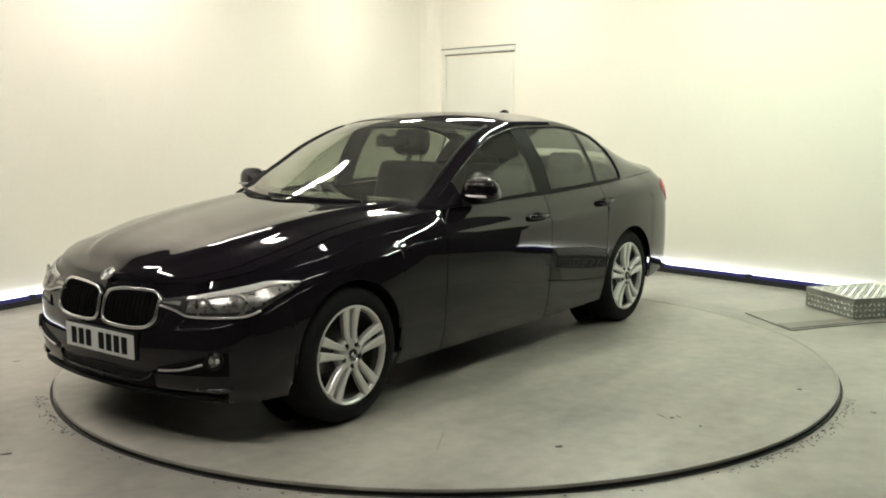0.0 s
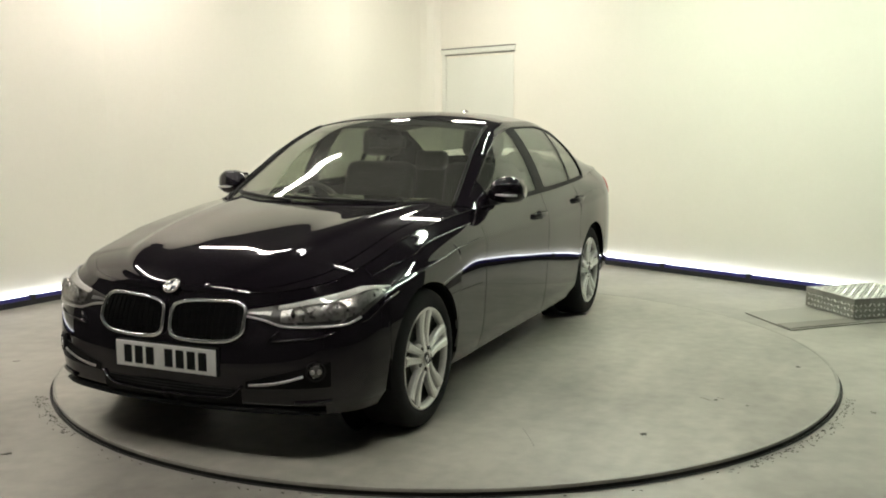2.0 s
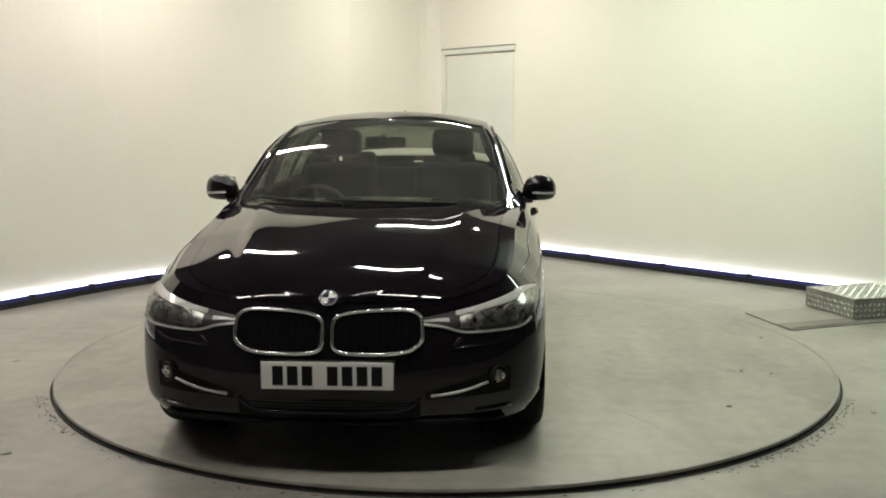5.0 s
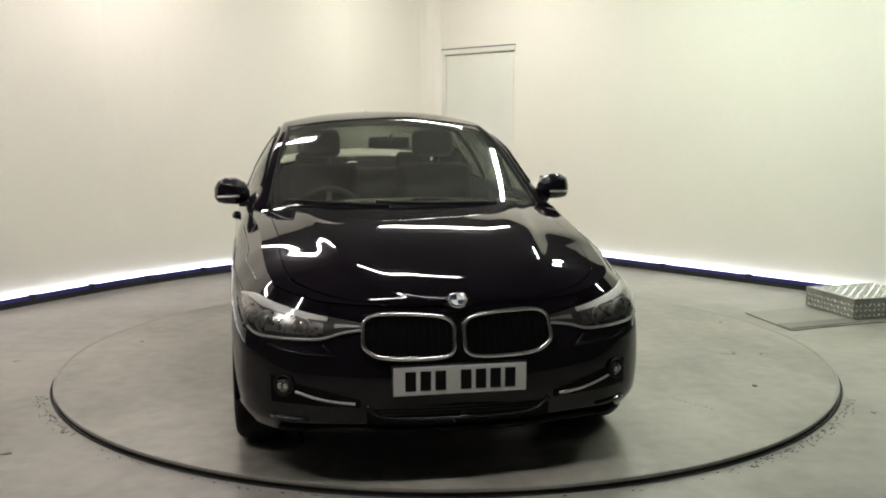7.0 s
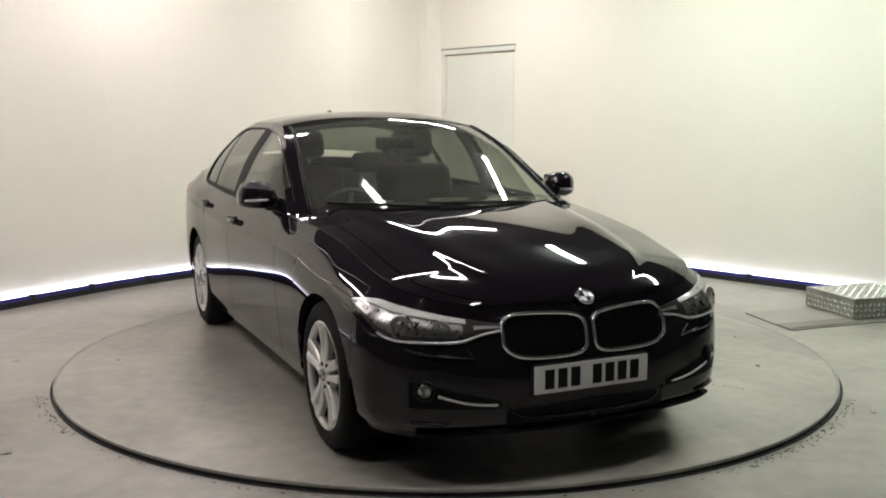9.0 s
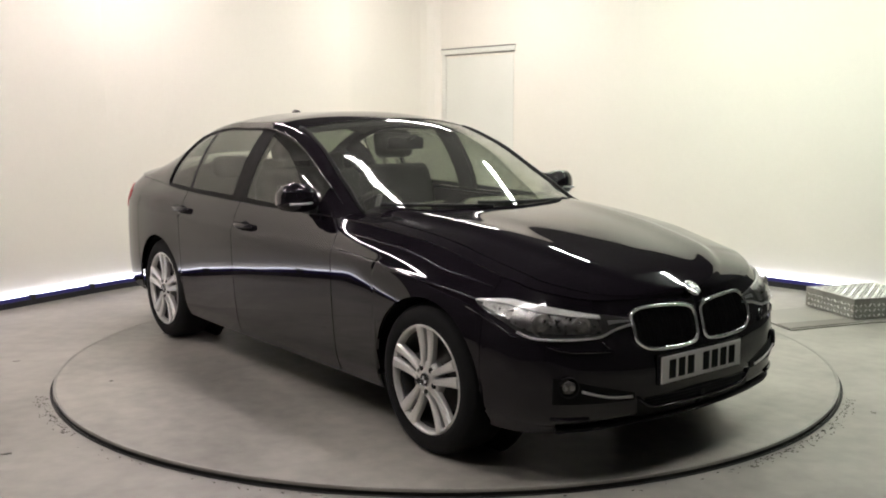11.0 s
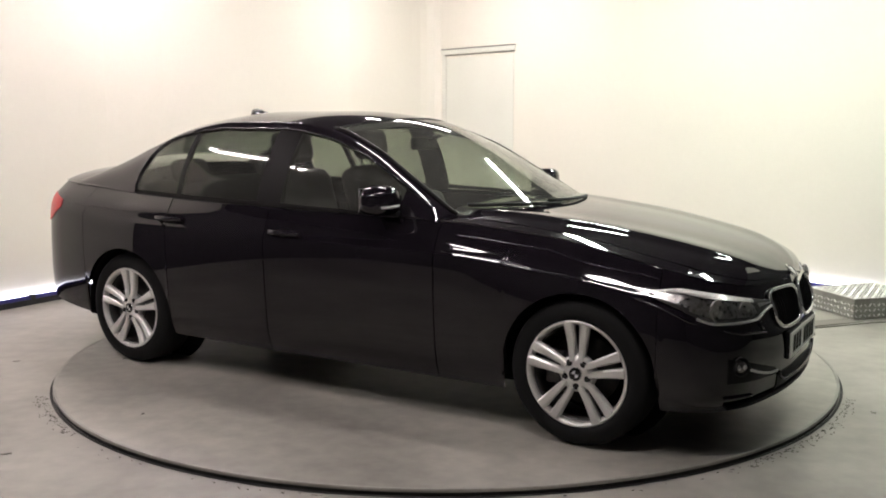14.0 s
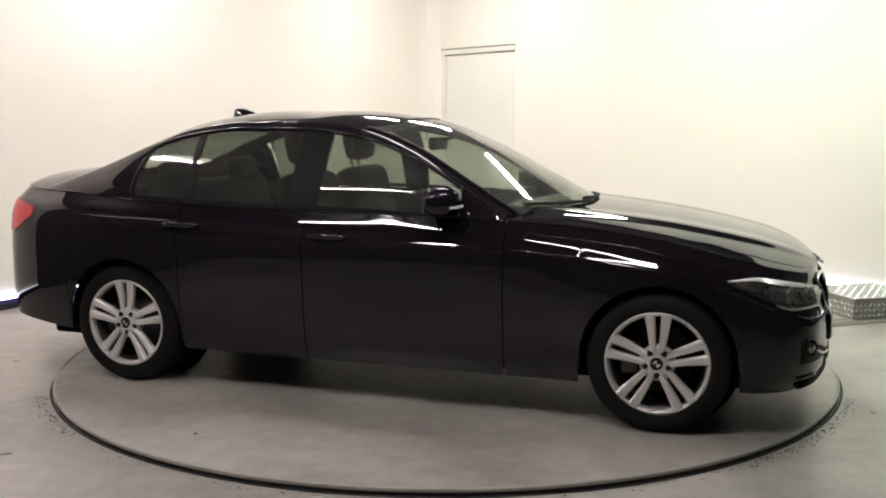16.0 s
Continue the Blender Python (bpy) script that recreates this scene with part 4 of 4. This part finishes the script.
        # fog lamp and side intake with its blade
        P = nose_patch(0.38, 0.715, lambda a: 0.315 + 0.015 * a, lambda a: 0.345 + 0.09 * a, 14, 5, 0.003)
        part("side_intake", sheet(P if s > 0 else mirrored(P), 0.002), M_PILLAR, car, "black side intake", True)
        blade = [side_point(s_of_y(0.40 + 0.22 * k), 0.335 + 0.045 * k - 0.010 * math.sin(math.pi * k), 0.016) for k in np.linspace(0, 1, 12)]
        part("blade", tube(blade if s > 0 else flip(blade), 0.0058, 8, flat=0.7), M_SATIN, car, "satin silver blade in the side intake", True)
        c = Vector(side_point(s_of_y(0.665), 0.398, 0.008))
        if s < 0:
            c.y = -c.y
        fog = new("fog_lamp")
        fog.parent = car
        aim = Vector((0.8, 0.6 * s, 0)).to_track_quat("Y", "Z").to_matrix().to_4x4()
        part("housing", lathe([(0, -0.01), (0.039, -0.01), (0.041, 0.005), (0.037, 0.007), (0.034, 0.0), (0, -0.004)], 24, m=Matrix.Translation(c) @ aim), M_PLASTIC, fog, "", True)
        part("lens", lathe([(0, 0.009), (0.02, 0.007), (0.034, 0.001), (0, 0.0)], 24, m=Matrix.Translation(c) @ aim), M_FOG, fog, "round smoked fog lens", True)
        for q in (-0.013, 0.013):
            part("reflector", lathe([(0, 0.012), (0.007, 0.011), (0.011, 0.007), (0, 0.005)], 14, m=Matrix.Translation(c) @ aim @ Matrix.Translation((q, 0, 0))), M_REFLECT, fog, "small bright reflector", True)
        # pressed edges: bumper crease below the lamp, hooked back at its inner end, and the corner fold
        fold = [side_point(SX(1.66), 0.672, 0.001), side_point(SX(1.76), 0.646, 0.001), side_point(SX(1.88), 0.592, 0.002)] + [side_point(s_of_y(y), z, 0.003) for y, z in ((0.70, 0.540), (0.65, 0.529), (0.589, 0.526), (0.53, 0.520), (0.478, 0.515), (0.495, 0.532), (0.52, 0.556))]
        part("bumper_crease", tube(fold if s > 0 else flip(fold), 0.0055, 8), M_PAINT, car, "gloss black pressed crease", True)
        fold = [side_point(s_of_y(y), 0.262 + 0.05 * (y - 0.60), 0.004) for y in np.linspace(0.58, 0.72, 7)]
        part("corner_fold", tube(fold if s > 0 else flip(fold), 0.008, 8), M_PAINT, car, "gloss black lower bumper fold", True)
        for line in (((1.74, 0.750), (1.60, 0.772), (1.44, 0.795), (1.30, 0.828), (1.05, 0.859), (0.80, 0.880)), ((-1.10, 0.886), (-1.40, 0.893), (-1.70, 0.905), (-1.95, 0.916)), ((1.70, 0.701), (1.59, 0.717), (1.47, 0.733), (1.24, 0.756), (1.06, 0.783), (0.74, 0.806))):
            way = spline([(-x, z) for x, z in line])
            fold = [side_point(SX(x), float(way(-x)), 0.0) for x in np.linspace(line[0][0], line[-1][0], 40)]
            part("swage_line", tube(fold if s > 0 else flip(fold), 0.0035, 8), M_PAINT, car, "gloss black pressed fender line", True)
        # tail lamp
        P = side_panel(SX(-2.02), S_END - 0.42, ramp((0, 0.885), (0.3, 0.79), (1, 0.775)), ramp((0, 0.93), (0.3, 0.962), (1, 0.966)), 18, 6, 0.005)
        part("tail_lamp", sheet(P if s > 0 else mirrored(P), 0.004), M_RED, car, "red tail lamp", True)
    P = nose_patch(0.0, 0.36, lambda a: 0.235, lambda a: 0.325 - 0.02 * a, 12, 5, 0.003)
    full("lower_intake", P, M_PILLAR, car, "black lower intake", 0.002)
    half = [side_point(s_of_y(y), z, 0.006) for y, z in ((0.0, 0.268), (0.14, 0.268), (0.25, 0.270), (0.285, 0.274), (0.315, 0.284), (0.345, 0.305), (0.36, 0.322))]
    part("intake_frame", tube(flip(half[::-1])[:-1] + half, 0.0065, 10), M_PAINT, car, "gloss black lower intake frame", True)
    for k in range(3):
        z = 0.286 + 0.012 * k
        row = [side_point(s_of_y(y), z, 0.004) for y in np.linspace(0.0, 0.32, 8)]
        part("intake_slat", tube(flip(row[::-1])[:-1] + row, 0.003, 6), M_PLASTIC, car)
    lip = [side_point(s_of_y(y), 0.222, 0.012) for y in np.linspace(0.0, 0.70, 14)]
    part("front_lip", tube(flip(lip[::-1])[:-1] + lip, 0.012, 8, flat=1.4), M_PILLAR, car, "black lower lip", True)
    # plate: white, with plain bars where characters stand
    plate = new("number_plate")
    plate.parent = car
    part("plate_body", box(2.154, 2.160, -0.26, 0.26, 0.361, 0.472, 0.003), M_PLATE, plate, "white plate")
    part("plate_holder", box(2.135, 2.153, -0.265, 0.265, 0.356, 0.477, 0.004), M_PLASTIC, plate)
    for k, y in enumerate((0.195, 0.137, 0.079, 0.021, -0.078, -0.136, -0.194)):
        part("bar", box(2.1605, 2.162, y - 0.021, y + 0.021, 0.378, 0.455, 0.0008), M_BAR, plate, "plain black bar")
    # bonnet badge
    badge = new("bonnet_badge")
    badge.parent = car
    bm_at = Matrix.Translation((2.094, 0, 0.712)) @ Vector((0.62, 0, 0.78)).to_track_quat("Y", "X").to_matrix().to_4x4()
    part("badge_ring", lathe([(0.026, 0.0), (0.029, 0.005), (0.037, 0.004), (0.038, -0.006), (0.026, -0.006)], 32, m=bm_at, close=True), M_CHROME, badge, "", True)
    for k in range(4):
        b = bmesh.new()
        vs = [b.verts.new((0, 0.003, 0))] + [b.verts.new((0.0258 * math.cos(a), 0.003, 0.0258 * math.sin(a))) for a in np.linspace(k * math.pi / 2, (k + 1) * math.pi / 2, 7)]
        f = b.faces.new(vs)
        b.transform(bm_at)
        part("badge_quarter", b, M_BADGE_BLUE if k % 2 else M_BADGE_WHITE, badge)
    part("badge_back", lathe([(0, 0.001), (0.029, 0.001), (0.029, -0.006), (0, -0.006)], 32, m=bm_at), M_GLOSS, badge)


def rounded(x0, x1, y0, y1, z0, z1, m=None, r=0.04):
    b = box(x0, x1, y0, y1, z0, z1)
    bmesh.ops.bevel(b, geom=b.edges[:], offset=r, segments=4, profile=0.5, affect="EDGES")
    if m is not None:
        b.transform(m)
    return b


def build_interior(car):
    part("dashboard", rounded(0.38, 0.98, -0.70, 0.70, 0.62, 0.925, r=0.06), M_DASH, car, "dark moulded dashboard", True)
    part("cabin_floor", box(-1.6, 0.9, -0.72, 0.72, 0.30, 0.36), M_LINER, car, "dark carpet")
    for s in (1, -1):
        seat = new("front_seat")
        seat.parent = car
        part("cushion", rounded(-0.38, 0.16, s * 0.37 - 0.25, s * 0.37 + 0.25, 0.42, 0.60, r=0.06), M_SEAT, seat, "", True)
        part("backrest", rounded(-0.09, 0.09, -0.25, 0.25, 0, 0.62, pose(-0.40, s * 0.37, 0.52, 0, -16, 0), 0.07), M_SEAT, seat, "", True)
        part("headrest", rounded(-0.06, 0.06, -0.135, 0.135, 0.66, 0.84, pose(-0.40, s * 0.37, 0.52, 0, -13, 0), 0.05), M_SEAT, seat, "", True)
        for y in (-0.05, 0.05):
            part("headrest_post", tube([(-0.59, s * 0.37 + y, 1.10), (-0.61, s * 0.37 + y, 1.20)], 0.007), M_CHROME, seat, "chrome headrest post")
        part("rear_headrest", rounded(-0.05, 0.05, -0.13, 0.13, 0, 0.15, pose(-1.38, s * 0.37, 1.02, 0, -12, 0), 0.045), M_SEAT, car, "", True)
    part("rear_seat", rounded(-1.45, -0.92, -0.66, 0.66, 0.42, 0.62, r=0.06), M_SEAT, car, "dark rear bench", True)
    part("rear_backrest", rounded(-0.09, 0.09, -0.66, 0.66, 0, 0.55, pose(-1.30, 0, 0.52, 0, -18, 0), 0.07), M_SEAT, car, "", True)
    part("parcel_shelf", box(-1.85, -1.42, -0.68, 0.68, 0.93, 0.96, 0.01), M_SEAT, car)
    # wheel on the right, as in the country of the plate
    sw = new("steering_wheel")
    sw.parent = car
    m = pose(0.30, -0.37, 0.855, 0, -68, 0)
    loop = [m @ Vector((0.185 * math.cos(a), 0.185 * math.sin(a), 0)) for a in np.linspace(0, 2 * math.pi, 33)[:-1]]
    part("wheel_rim", tube(loop, 0.016, 8, True), M_DASH, sw, "", True)
    part("hub", rounded(-0.06, 0.06, -0.07, 0.07, -0.03, 0.02, m, 0.02), M_DASH, sw, "", True)
    for a in (0, math.pi / 2 * 1.0, math.pi):
        part("spoke", tube([m @ Vector((0.05 * math.sin(a + math.pi / 2), 0.05 * math.cos(a + math.pi / 2), 0)), m @ Vector((0.18 * math.sin(a + math.pi / 2), 0.18 * math.cos(a + math.pi / 2), 0))], 0.014), M_SATIN, sw)
    mir = part("rear_view_mirror", rounded(0.06, 0.10, -0.12, 0.12, 1.235, 1.305, r=0.015), M_PLASTIC, car, "black interior mirror", True)
    part("mirror_arm", tube([(0.11, 0, 1.29), (0.19, 0, 1.315)], 0.010), M_PLASTIC, mir)


M_BROW = material("pale_light_guide", (0.84, 0.83, 0.80), 0.3, coat=1.0, vary=0.05, scale=30)


def build_car():
    car = tagged(new("car"), "gloss black four-door saloon car with silver twin-spoke alloy wheels", "car")
    build_body(car)
    build_cabin(car)
    build_mirrors(car)
    build_front(car)
    build_interior(car)
    wheel = build_wheel(car)
    wheel.matrix_basis = pose(AXLE_F, 0.865, WHEEL_Z)
    copy_part(wheel, pose(AXLE_R, 0.875, WHEEL_Z), car)
    copy_part(wheel, pose(AXLE_F, -0.865, WHEEL_Z, 0, 0, 180), car)
    copy_part(wheel, pose(AXLE_R, -0.875, WHEEL_Z, 0, 0, 180), car)
    return car


build_room()
build_door()
build_tubes()
build_tread_box()
turntable = build_turntable()
saloon = build_car()

TURN = spline([(0.0, -126.87), (2.0, -113.45), (4.0, -99.80), (6.5, -82.69), (9.0, -65.52), (11.5, -48.43), (14.0, -31.70), (16.0, -18.65)])


def motions():
    """The table turns at an even pace with the car on it, set a little off its middle."""
    times = [k * 0.5 for k in range(33)]
    spin = [(t, pose(0, 0, 0, 0, 0, float(TURN(t)))) for t in times]
    walk(turntable, spin)
    walk(saloon, [(t, m @ pose(-0.004, -0.350, 0.0)) for t, m in spin])


motions()
